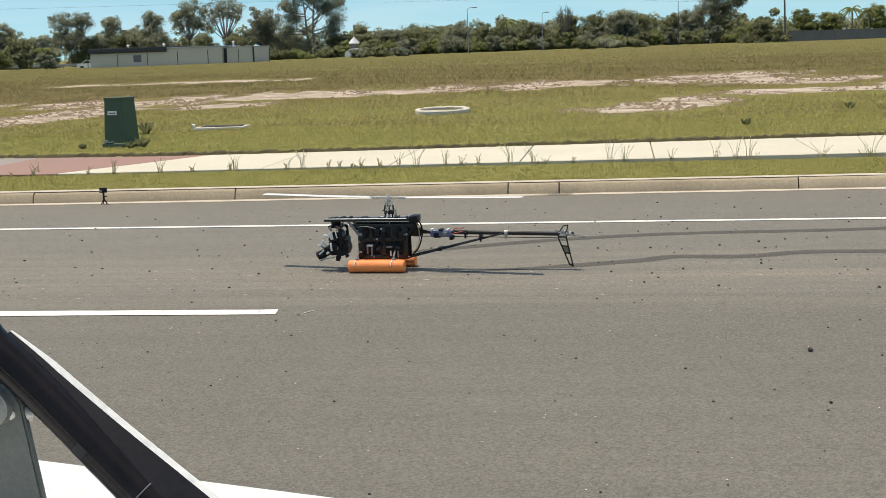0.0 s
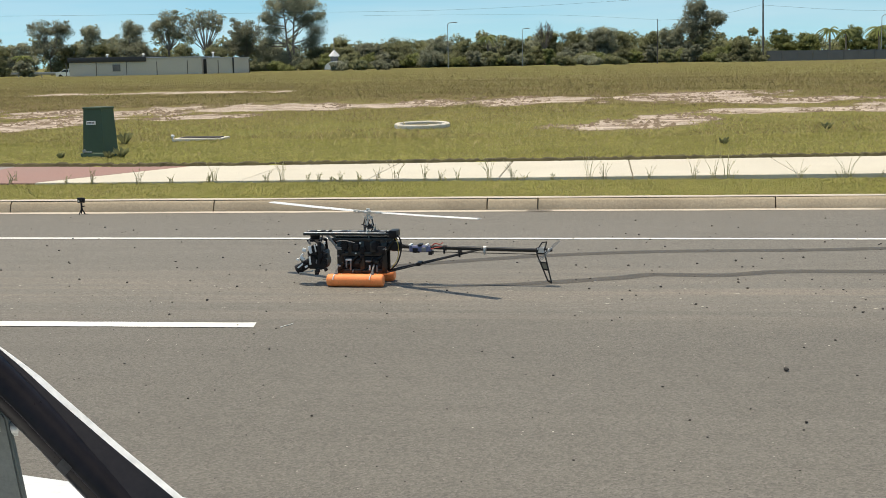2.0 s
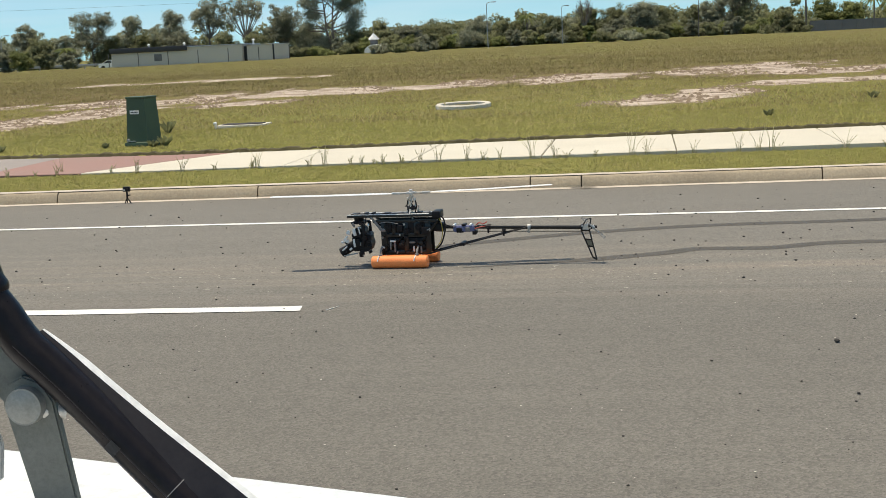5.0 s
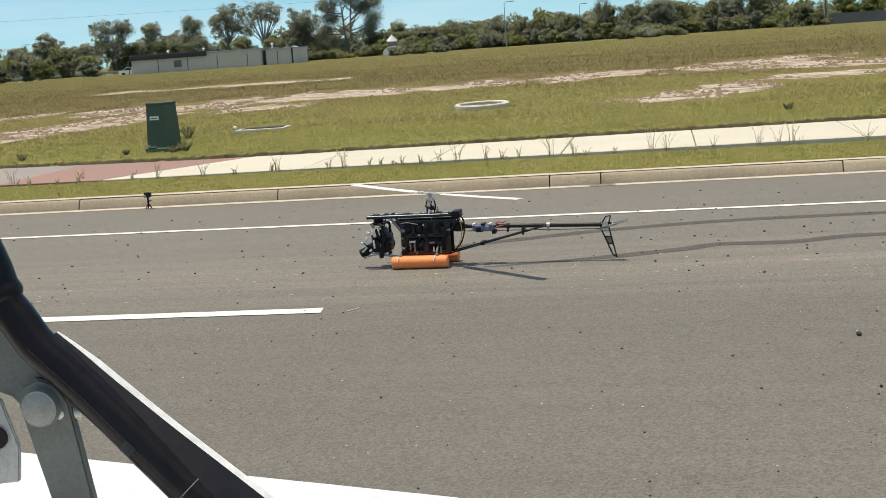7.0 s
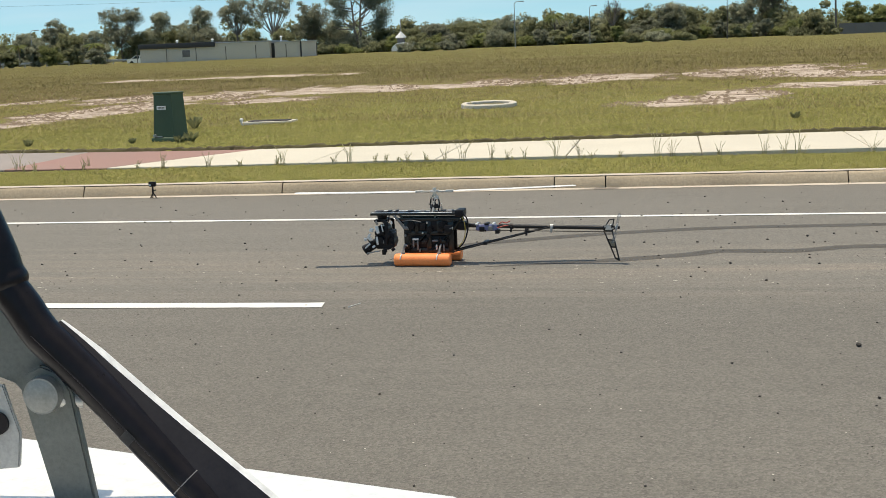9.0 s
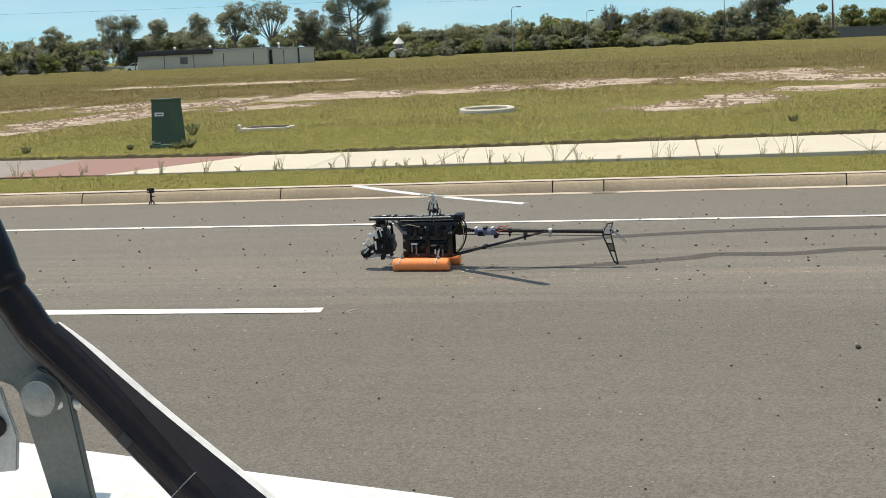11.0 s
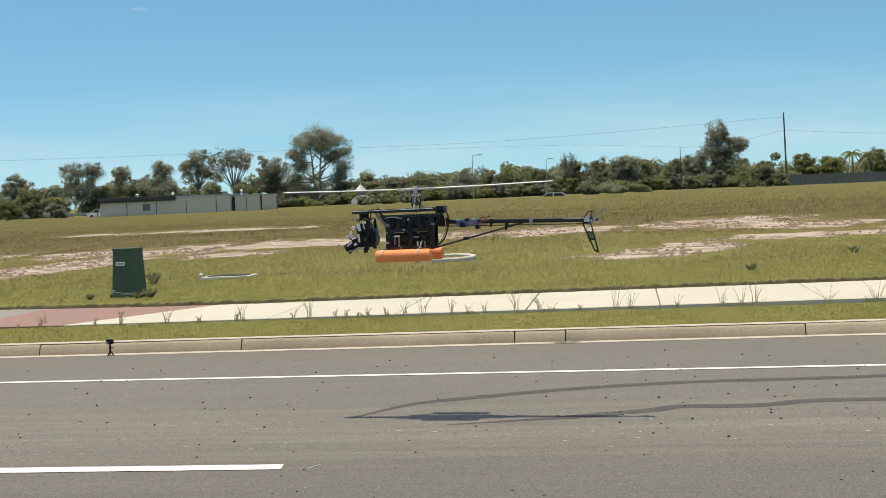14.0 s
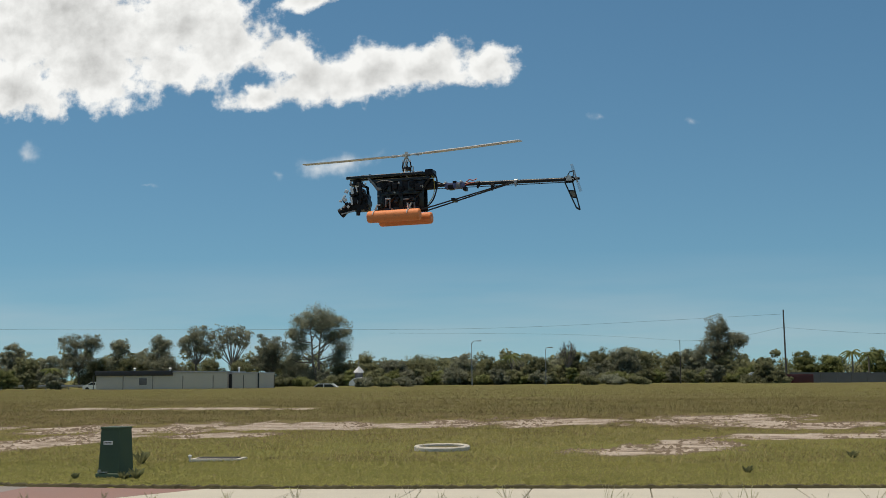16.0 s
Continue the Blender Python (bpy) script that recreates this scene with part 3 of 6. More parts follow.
# strokes of bare sand: two ends and a half width
SANDY = (((-23.3, 54.3), (-18.2, 54.4), 1.6), ((-18.2, 54.4), (-14.6, 53.7), 1.3), ((-12.2, 21.6), (-11.8, 22.8), 0.4), ((-11.8, 22.8), (-12.2, 25.2), 0.6), ((-12.2, 25.2), (-11.7, 28.0), 0.9),
         ((-11.7, 28.0), (-8.8, 29.0), 0.8), ((-16.0, 31.9), (-13.0, 33.2), 1.5), ((-13.0, 33.2), (-9.7, 34.2), 2.5), ((-9.7, 34.3), (-6.0, 34.6), 2.2), ((-6.0, 34.6), (-2.7, 36.2), 2.0),
         ((-2.7, 36.2), (-1.2, 36.8), 2.4), ((-1.2, 36.8), (1.0, 37.8), 2.9), ((1.2, 38.4), (3.6, 42.0), 1.5), ((-0.1, 23.2), (1.0, 24.0), 0.9), ((1.2, 26.3), (1.7, 25.0), 0.5),
         ((4.2, 33.4), (6.4, 35.2), 1.5), ((3.5, 28.1), (5.2, 28.5), 0.8), ((2.4, 27.8), (3.0, 28.6), 0.6), ((7.0, 31.0), (10.0, 33.0), 1.2))


def bareness(x, y):
    b = np.zeros_like(x)
    for (x0, y0), (x1, y1), w in SANDY:
        dx, dy = x1 - x0, y1 - y0
        s = np.clip(((x - x0) * dx + (y - y0) * dy) / (dx * dx + dy * dy), 0, 1)
        d = np.hypot(x - x0 - s * dx, (y - y0 - s * dy))
        b = np.maximum(b, 1.2 - 0.72 * d / w)
    rag = 0.42 * patchy(x, y * 0.35, 1.2) + 0.34 * patchy(x, y * 0.35, 0.5) + 0.24 * patchy(x, y * 0.4, 0.26)
    return np.clip(b - 0.05 + 3.1 * (rag - 0.5), 0, 1.2) * (b > 0.05)


def make_ground():
    xs = np.unique(np.concatenate([np.linspace(-1800, -200, 17), np.linspace(-200, -30, 60), np.arange(-30, 14, 0.14), np.linspace(14, 120, 50), np.linspace(120, 1800, 18)]).round(3))
    ys = np.unique(np.concatenate([np.linspace(-1800, -20, 12), np.linspace(-20, 12, 8), [12.56, 12.6], np.arange(12.8, 46, 0.2), np.linspace(46, 110, 90), np.linspace(110, 260, 76), np.linspace(300, 2200, 20)]).round(3))
    gx, gy = np.meshgrid(xs, ys)
    x, y = gx.ravel(), gy.ravel()
    v = np.stack([x, y, ground_z(x, y)], 1)
    i = (np.arange(len(ys) - 1)[:, None] * len(xs) + np.arange(len(xs) - 1)[None, :]).ravel()
    f = np.stack([i, i + 1, i + 1 + len(xs), i + len(xs)], 1)
    me = arrays("ground", v, f, FIELD)
    a = me.attributes.new("bare", "FLOAT", "POINT")
    a.data.foreach_set("value", np.where((y > 16.5) & (y < 70), bareness(x, y), 0).astype(np.float32))
    d = me.attributes.new("dry", "FLOAT", "POINT")
    d.data.foreach_set("value", (0.1 + 0.55 * smooth(17, 36, y) - 0.3 * smooth(45, 120, y)).astype(np.float32))
    me.polygons.foreach_set("use_smooth", [True] * len(me.polygons))
    tagged(new("ground", me), "grassy vacant field with sandy bare patches", "ground", kind="structure")


def make_road():
    bm = bmesh.new()
    box(bm, (-220, -14, -0.3), (220, 12.46, 0.0))
    ob = new("road", finish("road", bm, ASPHALT, False))
    tagged(ob, "grey asphalt road with dusty tan streaks", "road", kind="structure")

    def strip(name, label, x0, x1, y0, y1, ragged=0.004, slope=0.0):
        bm = bmesh.new()
        n = max(2, int((x1 - x0) / 0.12))
        lo = [bm.verts.new((x0 + (x1 - x0) * k / n, y0 + slope * (x0 + (x1 - x0) * k / n + 3) + random.uniform(-ragged, ragged), 0.004)) for k in range(n + 1)]
        hi = [bm.verts.new((x0 + (x1 - x0) * k / n - (0.02 if k == n else 0), y1 + slope * (x0 + (x1 - x0) * k / n + 3) + random.uniform(-ragged, ragged), 0.004)) for k in range(n + 1)]
        for k in range(n):
            bm.faces.new((lo[k], lo[k + 1], hi[k + 1], hi[k]))
        tagged(new(name, finish(name, bm, LINE, False)), label, "road marking", kind="structure")
    strip("edge_line", "thin white painted edge line on asphalt", -30, 20, 10.447, 10.532, slope=-0.02)
    strip("centre_line", "white painted lane dash on asphalt", -5.0, -1.95, 6.868, 7.003)
    strip("centre_line", "white painted lane dash on asphalt", -14.0, -11.0, 6.868, 7.003)

    def mark(name, pts, w):
        bm = bmesh.new()
        c = spline(pts, 14)
        rows = []
        for k, p in enumerate(c):
            d = (c[min(k + 1, len(c) - 1)] - c[max(k - 1, 0)]).normalized()
            s = Vector((-d.y, d.x, 0)) * w * (0.15 + 0.85 * min(1, k / 26)) * random.uniform(0.92, 1.06)
            rows.append((bm.verts.new(p + s), bm.verts.new(p - s)))
        for a, b in zip(rows, rows[1:]):
            bm.faces.new((a[0], a[1], b[1], b[0]))
        tagged(new(name, finish(name, bm, MARK, False)), "dark curved tyre mark on asphalt", "tyre mark", kind="structure")
    mark("tyre_mark", [(-1.9, 8.45, 0.003), (-1.56, 8.98, 0.003), (-1.18, 9.2, 0.003), (-0.41, 9.54, 0.003), (0.46, 9.74, 0.003), (1.5, 9.8, 0.003), (2.6, 9.95, 0.003), (5, 10.1, 0.003)], 0.07)
    mark("tyre_mark", [(-1.2, 8.15, 0.003), (-0.6, 8.3, 0.003), (-0.33, 8.38, 0.003), (0.1, 8.55, 0.003), (0.32, 8.68, 0.003), (0.78, 8.66, 0.003), (1.2, 8.81, 0.003), (1.9, 8.82, 0.003), (3.5, 8.9, 0.003), (6, 9.0, 0.003)], 0.07)


def kerb_y(x):
    return 12.41 + 0.006 * (x + 2)


def make_kerb():
    kerb = thing("kerb", "tan concrete kerb with a pale dusty gutter edge and a painted sunlit top", "kerb", kind="structure")
    joints = [-29.3, -26.1, -22.9, -19.7, -16.5, -13.2, -9.9, -6.0, -3.87, -1.13, -0.635, 1.62, 4.9, 8.1, 11.3, 14.5]
    sect = [(0.0, -0.05), (0.004, 0.012), (0.035, 0.092), (0.055, 0.110), (0.085, 0.116), (0.20, 0.118), (0.20, -0.05)]
    for x0, x1 in zip(joints, joints[1:]):
        bm = bmesh.new()
        ends = []
        for x in (x0 + 0.006, x1 - 0.006):
            ends.append([bm.verts.new((x, kerb_y(x) + dy + random.uniform(-0.002, 0.002), z + (random.uniform(-0.003, 0.003) if z > 0.09 else 0))) for dy, z in sect])
        n = len(sect)
        for k in range(n):
            bm.faces.new((ends[0][k], ends[1][k], ends[1][(k + 1) % n], ends[0][(k + 1) % n]))
        bm.faces.new(ends[0][::-1])
        bm.faces.new(ends[1])
        bmesh.ops.recalc_face_normals(bm, faces=bm.faces)
        part("kerb_stone", bm, KERB, kerb)
    bm = bmesh.new()
    rows = []
    for k in range(180):
        x = -29 + k * 0.25
        y = kerb_y(x)
        rows.append([bm.verts.new((x, y - 0.075 + random.uniform(-0.012, 0.012), 0.003)), bm.verts.new((x, y + 0.003, 0.010))])
    for a, b in zip(rows, rows[1:]):
        bm.faces.new((a[0], b[0], b[1], a[1]))
    part("gutter_lip", bm, LIP, kerb, "pale dusty gutter edge")
    # paler strip over the same concrete: sunlight on the kerb top, as colour
    bm = bmesh.new()
    rows = []
    for k in range(180):
        x = -29 + k * 0.25
        y = kerb_y(x)
        rows.append([bm.verts.new((x, y + 0.062, 0.120)), bm.verts.new((x, y + 0.185 + random.uniform(-0.02, 0.01), 0.123))])
    for a, b in zip(rows, rows[1:]):
        bm.faces.new((a[0], b[0], b[1], a[1]))
    part("kerb_top", bm, LIP, kerb, "pale top of the kerb with sunlight put into its colour")


def make_kerb_stains():
    """Dark oily marks in the gutter below two joints of the kerb."""
    rng = np.random.default_rng(61)
    for x0, w in ((-0.63, 0.16), (2.9, 0.45)):
        bm = bmesh.new()
        ring = []
        for k in range(18):
            a = k * math.tau / 18
            r = 1 + 0.35 * rng.normal() * 0.6
            ring.append(bm.verts.new((x0 + math.cos(a) * w * r, kerb_y(x0) - 0.045 + math.sin(a) * 0.035 * r, 0.0125)))
        bm.faces.new(ring)
        tagged(new("stain", finish("stain", bm, MARK, False)), "dark oily stain in the gutter by the kerb", "stain", "stains in the gutter", kind="structure")


def make_path():
    path = thing("pavement", "pale concrete footpath with a red crossing slab", "pavement", kind="structure")
    z0, z1 = 0.02, 0.168

    def slab(corners, mat, label=""):
        bm = bmesh.new()
        cx, cy = sum(p[0] for p in corners) / len(corners), sum(p[1] for p in corners) / len(corners)
        a = [bm.verts.new((x, y, z0)) for x, y in corners]
        b = [bm.verts.new((x, y, z1 - 0.008)) for x, y in corners]
        c = [bm.verts.new((x + (cx - x) * 0.01, y + (cy - y) * 0.01, z1)) for x, y in corners]
        n = len(corners)
        for lo, hi in ((a, b), (b, c)):
            for k in range(n):
                bm.faces.new((lo[k], lo[(k + 1) % n], hi[(k + 1) % n], hi[k]))
        bm.faces.new(c)
        bmesh.ops.recalc_face_normals(bm, faces=bm.faces)
        part("slab", bm, mat, path, label)
    xs = [-4.05, -2.6, -1.15, 0.32, 2.1, 3.55, 5.0, 6.45, 7.9, 9.4, 10.9, 12.4]
    g = 0.006
    slab([(-6.44 + g, path_near(-6.4)), (-4.05 - g, path_near(-4.05)), (-4.05 - g, path_far(-4.05)), (-5.3 + g, path_far(-5.3))], SLAB)
    for a, b in zip(xs, xs[1:]):
        slab([(a + g, path_near(a)), (b - g, path_near(b)), (b - g, path_far(b)), (a + g, path_far(a))], SLAB)
    slab([(-7.75, 14.0), (-6.44 - g, path_near(-6.4)), (-5.3 - g, path_far(-5.3)), (-7.75, path_far(-7.75))], REDSLAB, "red oxide concrete slab")
    slab([(-11, 14.0), (-7.76, 14.0), (-7.76, path_far(-7.76)), (-11, path_far(-11))], GREYSLAB, "greyish red concrete slab")
    slab([(-16, 14.0), (-11.01, 14.0), (-11.01, path_far(-11)), (-16, path_far(-16))], GREYSLAB, "greyish red concrete slab")


# dark ragged strip: the shadow line below the lawn edge, painted as colour
def make_shade_edge():
    bm = bmesh.new()
    rows = []
    for k in range(560):
        x = -16 + k * 0.05
        y = path_far(x)
        w = random.uniform(-0.012, 0.03)
        h = 0.045 * (0.7 + 0.6 * random.random())
        rows.append([bm.verts.new((x, y - 0.015 - w, 0.165)), bm.verts.new((x, y - w * 0.5, 0.165 + h * 0.8)), bm.verts.new((x, y + 0.05, 0.165 + h))])
    for a, b in zip(rows, rows[1:]):
        for j in (0, 1):
            bm.faces.new((a[j], b[j], b[j + 1], a[j + 1]))
    tagged(new("trim_soil_edge", finish("trim_soil_edge", bm, EDGESHADE)), "dark ragged strip painting the shade of the turf edge along the footpath", "turf edge", kind="structure")


def scatter_blades(name, label, n, x0f, x1f, y0, y1, h0, h1, w, mat, keep=None, lean=0.5, power=1.0):
    """Grass: one bent blade of two triangles each, in one object."""
    rng = np.random.default_rng(abs(hash_text(name + label)) % 100000)
    y = y0 + (y1 - y0) * rng.random(n) ** power
    x = x0f(y) + (x1f(y) - x0f(y)) * rng.random(n)
    ok = np.ones(n, bool)
    if keep is not None:
        ok = keep(x, y, rng.random(n))
    x, y = x[ok], y[ok]
    n = len(x)
    z = ground_z(x, y)
    h = (h0 + (h1 - h0) * rng.random(n) ** 1.6) * (0.75 + 0.5 * (waves(x, y, 0.6) * 0.5 + 0.5))
    a = rng.random(n) * math.tau
    dx, dy = np.cos(a), np.sin(a)
    l = h * lean * rng.random(n)
    b = rng.random(n) * math.tau
    bx, by = np.cos(b) * l, np.sin(b) * l
    ww = w * (0.6 + 0.8 * rng.random(n))
    p0 = np.stack([x - dx * ww, y - dy * ww, z - 0.01], 1)
    p1 = np.stack([x + dx * ww, y + dy * ww, z - 0.01], 1)
    p2 = np.stack([x + bx * 0.4 + dx * ww * 0.7, y + by * 0.4 + dy * ww * 0.7, z + h * 0.6], 1)
    p3 = np.stack([x + bx, y + by, z + h], 1)
    v = np.stack([p0, p1, p2, p3], 1).reshape(-1, 3)
    k = np.arange(n) * 4
    f = np.concatenate([np.stack([k, k + 1, k + 2], 1), np.stack([k, k + 2, k + 3], 1)])
    up = np.repeat(rng.normal(size=(n, 3)) * 0.22 + np.array([0, 0, 1.0]), 4, 0)
    tagged(new(name, arrays(name, v, f, mat, up)), label, "grass", kind="stuff")


def hash_text(s):
    h = 7
    for c in s:
        h = (h * 31 + ord(c)) % 1000003
    return h


def make_grass():
    left = lambda y: -0.62 * y - 1.0
    right = lambda y: 0.27 * y + 1.0

    def verge(x, y, r):
        return (y > kerb_y(x) + 0.17) & (y < path_near(x) - 0.0 + 0.05 * waves(x, y, 0.2))

    def lawn(x, y, r):
        ok = (y > path_far(x) + 0.0)
        return ok & (r > bareness(x, y - 0.6) * 2.2 - 0.5) & (r > bareness(x, y + 0.6) * 2.2 - 0.5)

    def wild(x, y, r):
        return (r > bareness(x, y + 1.5) * 2.0 - 0.45) & (r > bareness(x, y) * 2.2 - 0.45) & (r > bareness(x, y - 1.5) * 2.0 - 0.5)
    scatter_blades("grass", "short green verge grass beside the kerb", 90000, left, right, 12.6, 14.3, 0.006, 0.019, 0.0030, LAWN, verge, 1.8)
    scatter_blades("grass", "dry blades in the verge grass", 9000, left, right, 12.6, 14.3, 0.010, 0.030, 0.0022, STRAW, verge, 1.3)
    scatter_blades("grass", "short green grass behind the footpath", 130000, left, right, 16.1, 20.5, 0.007, 0.026, 0.0036, LAWN, lawn, 1.8)
    scatter_blades("grass", "dry blades behind the footpath", 18000, left, right, 16.4, 22, 0.015, 0.045, 0.0026, STRAW, lawn, 1.2)
    scatter_blades("grass", "reddish brown dead grass between the green", 80000, left, right, 20.5, 50, 0.014, 0.05, 0.0050, BROWNGRASS, lambda x, y, r: wild(x, y, r) & (patchy(x, y * 0.4, 1.1) + 0.5 * patchy(x, y, 0.4) > 0.62), 1.3)
    scatter_blades("grass", "mixed green and straw field grass", 120000, left, right, 19.5, 33, 0.012, 0.042, 0.0042, GRASS, lawn, 1.7)
    scatter_blades("grass", "dry straw-coloured seed heads in the field", 5000, left, right, 18.5, 36, 0.05, 0.13, 0.003, STRAW, wild, 0.8)
    scatter_blades("grass", "dry tall field grass", 130000, left, right, 32, 75, 0.02, 0.06, 0.0065, DRYGRASS, wild, 1.7)
    scatter_blades("grass", "sparse dry tufts on the bare sand", 9000, left, right, 20, 55, 0.02, 0.08, 0.005, STRAW, lambda x, y, r: (r < 0.4 + 0.9 * waves(x, y, 0.35)), 1.2)
    rng = np.random.default_rng(8)
    y = rng.uniform(20, 46, 16000)
    x = left(y) + (right(y) - left(y)) * rng.random(16000)
    ok = (bareness(x, y) > 0.2) & (patchy(x, y * 0.5, 0.9) > 0.45)
    x, y = x[ok], y[ok]
    sz = rng.uniform(0.008, 0.05, len(x)) * (0.6 + y / 60)
    o = np.stack([x, y, ground_z(x, y)], 1)
    c = [o + np.stack([sz * a, sz * b, sz * d], 1) * rng.uniform(0.6, 1.3, (len(x), 1)) for a, b, d in ((-1.6, 0, -0.2), (0, -1, -0.2), (1.6, 0.3, -0.2), (0, 0.2, 0.9))]
    v = np.stack(c, 1).reshape(-1, 3)
    k = np.arange(len(x)) * 4
    f = np.concatenate([np.stack([k + i, k + j, k + 3], 1) for i, j in ((0, 1), (1, 2), (2, 0))])
    tagged(new("soil_clods", arrays("soil_clods", v, f, CLOD)), "brown soil clods and dead roots on the sand", "soil", kind="stuff")
    scatter_blades("grass", "tall field grass towards the trees", 120000, left, right, 45, 195, 0.035, 0.11, 0.017, DRYGRASS, wild, 1.4)
    scatter_blades("grass", "green tufts in the field", 35000, left, right, 30, 140, 0.03, 0.09, 0.015, GRASS, wild, 1.4)


# ---------------------------------------------------------------- trees and distance
def leaf_cloud(rng, centres, radii, per, size, flat=0.7):
    """Leaf sprays: small bent quads round each centre."""
    c = np.repeat(centres, per, 0)
    r = np.repeat(radii, per)[:, None]
    n = len(c)
    d = rng.normal(size=(n, 3))
    d /= np.linalg.norm(d, axis=1)[:, None]
    p = c + d * r * (rng.random((n, 1)) ** 0.45) * np.array([1, 1, flat])
    a = rng.normal(size=(n, 3))
    a /= np.linalg.norm(a, axis=1)[:, None]
    b = np.cross(a, rng.normal(size=(n, 3)))
    b /= np.linalg.norm(b, axis=1)[:, None]
    s = size * (0.5 + rng.random((n, 1)))
    v = np.stack([p - a * s, p + b * s * 0.6, p + a * s, p - b * s * 0.6], 1).reshape(-1, 3)
    k = np.arange(n) * 4
    out = np.repeat(d * 0.55 + rng.normal(size=(n, 3)) * 0.3 + np.array([0, 0, 0.45]), 4, 0)
    return v, np.stack([k, k + 1, k + 2, k + 3], 1), out


def tree(name, label, x, y, h, w, seed, leaf=GUM, open_=0.5, stem=0.35, size=0.2, group="", lobes=None, trunks=1):
    """Trunk and forking limbs; a crown of leaf sprays on the limb ends."""
    rng = np.random.default_rng(seed)
    z = float(ground_z(np.array([x]), np.array([y]))[0]) - 0.05
    ob = thing(name, label, "tree", pose(x, y, z), group)
    bm = bmesh.new()
    tips = []
    lean = rng.uniform(-0.05, 0.05) * h
    fork = h * stem
    lobes = lobes or [(0, 0.5 + stem / 2, 1.0, (1 - stem) / 2)]
    for tr in range(trunks):
        ox = (tr - (trunks - 1) / 2) * 0.5
        pipe(bm, [(ox, 0, 0), (ox * 1.5 + lean * 0.3, 0, fork * 0.5), (ox * 2.2 + lean, 0, fork)], [0.022 * h, 0.017 * h, 0.013 * h], 7)
        base = Vector((ox * 2.2 + lean, 0, fork))
        tall = len(lobes) >= 8
        if tall:
            pipe(bm, [base, (ox * 2.8 + lean, 0.1, h * 0.5), (ox * 3.8 + lean, 0, h * 0.68), (ox * 4.2 + lean, 0, h * 0.84)], [0.013 * h, 0.010 * h, 0.007 * h, 0.003 * h], 7)
        for lx, lz, lw, lh in lobes:
            for k in range(int(7 / trunks) + 3 if len(lobes) < 8 else 2):
                a = rng.random() * math.tau
                rr = math.sqrt(rng.random()) * 0.85
                e = Vector((lx * w + math.cos(a) * rr * lw * w / 2, math.sin(a) * rr * lw * w / 2, h * (lz + lh * rng.uniform(-0.6, 0.75) * math.sqrt(max(0, 1 - rr * rr)))))
                if tall:
                    if (e.x - lean) * ox < -0.8:
                        continue
                    zz = max(fork, e.z - h * rng.uniform(0.12, 0.24))
                    base = Vector((ox * (2.2 + 1.8 * (zz / h - 0.3) / 0.5) + lean, 0, zz))
                mid = base.lerp(e, 0.5) + Vector((0, 0, -0.05 * h)) * rng.random() + Vector(rng.normal(size=3) * 0.03 * h)
                pipe(bm, spline([base, mid, e], 3), [0.009 * h, 0.007 * h, 0.006 * h, 0.005 * h, 0.004 * h, 0.003 * h, 0.002 * h], 5)
                tips.append(e)
    part("trunk", bm, BARK, ob)
    cs, rs = [], []
    for lx, lz, lw, lh in lobes:
        n = int((1.15 - open_) * 92 * max(lw, 0.3) * (1.15 if len(lobes) > 8 else 1))
        for k in range(n):
            d = rng.normal(size=3)
            d /= np.linalg.norm(d)
            lump = noise.noise(Vector(d) * 2.1 + Vector((seed * 3.7, lx * 9, lz * 9)))
            if lump < -0.15 and k % 5:
                continue
            rr = rng.uniform(0.5, 1.0) * (1.0 + 0.4 * lump)
            if rng.random() < 0.25:
                rr *= 0.5
            cs.append((lx * w + d[0] * rr * lw * w / 2, d[1] * rr * lw * w / 2, h * (lz + lh * d[2] * rr)))
            rs.append(w * rng.uniform(0.035, 0.095))
    for e in tips:
        cs.append(tuple(e))
        rs.append(w * rng.uniform(0.06, 0.12))
    v, f, nv = leaf_cloud(rng, np.array(cs), np.array(rs) * 1.75, 110, size * 0.58)
    crown = new("crown", arrays("crown", v, f, leaf, nv))
    crown.parent = ob
    return ob


def bare_tree(x, y, h, w, seed, leafy=0.0, label="bare pale-twigged dead tree"):
    rng = np.random.default_rng(seed)
    z = float(ground_z(np.array([x]), np.array([y]))[0]) - 0.05
    ob = thing("tree", label, "tree", pose(x, y, z))
    bm = bmesh.new()
    pipe(bm, [(0, 0, 0), (0.1, 0, h * 0.2), (0.05, 0, h * 0.34)], [0.02 * h, 0.016 * h, 0.013 * h], 7)
    base = Vector((0.05, 0, h * 0.34))
    bt = bmesh.new()
    cs = []
    for k in range(16):
        a = rng.uniform(-1.3, 1.3)
        e = Vector((math.sin(a) * w / 2, rng.normal() * w / 5, h * (0.55 + 0.45 * math.cos(a * 0.9) * rng.uniform(0.75, 1.0))))
        m = base.lerp(e, 0.5) + Vector((0.10 * e.x, 0, (0.05 - 0.05 * abs(a)) * h))
        pipe(bm, spline([base, m, e], 3), [0.009 * h, 0.008 * h, 0.007 * h, 0.006 * h, 0.005 * h, 0.004 * h, 0.003 * h], 5)
        for j in range(13):
            s = m.lerp(e, rng.random())
            q = s + Vector((rng.normal() * 0.09 * w, rng.normal() * 0.09 * w, rng.uniform(0.02, 0.10) * h))
            pipe(bt, [s, s.lerp(q, 0.5) + Vector((0, 0, 0.02)), q], [0.035, 0.028, 0.018], 4)
            cs.append(tuple(q))
    part("trunk", bm, BARK, ob)
    part("crown", bt, TWIG, ob)
    if leafy:
        v, f, nv = leaf_cloud(rng, np.array(cs), np.full(len(cs), w * 0.07), int(14 * leafy), 0.17)
        new("crown", arrays("crown", v, f, GUM, nv)).parent = ob


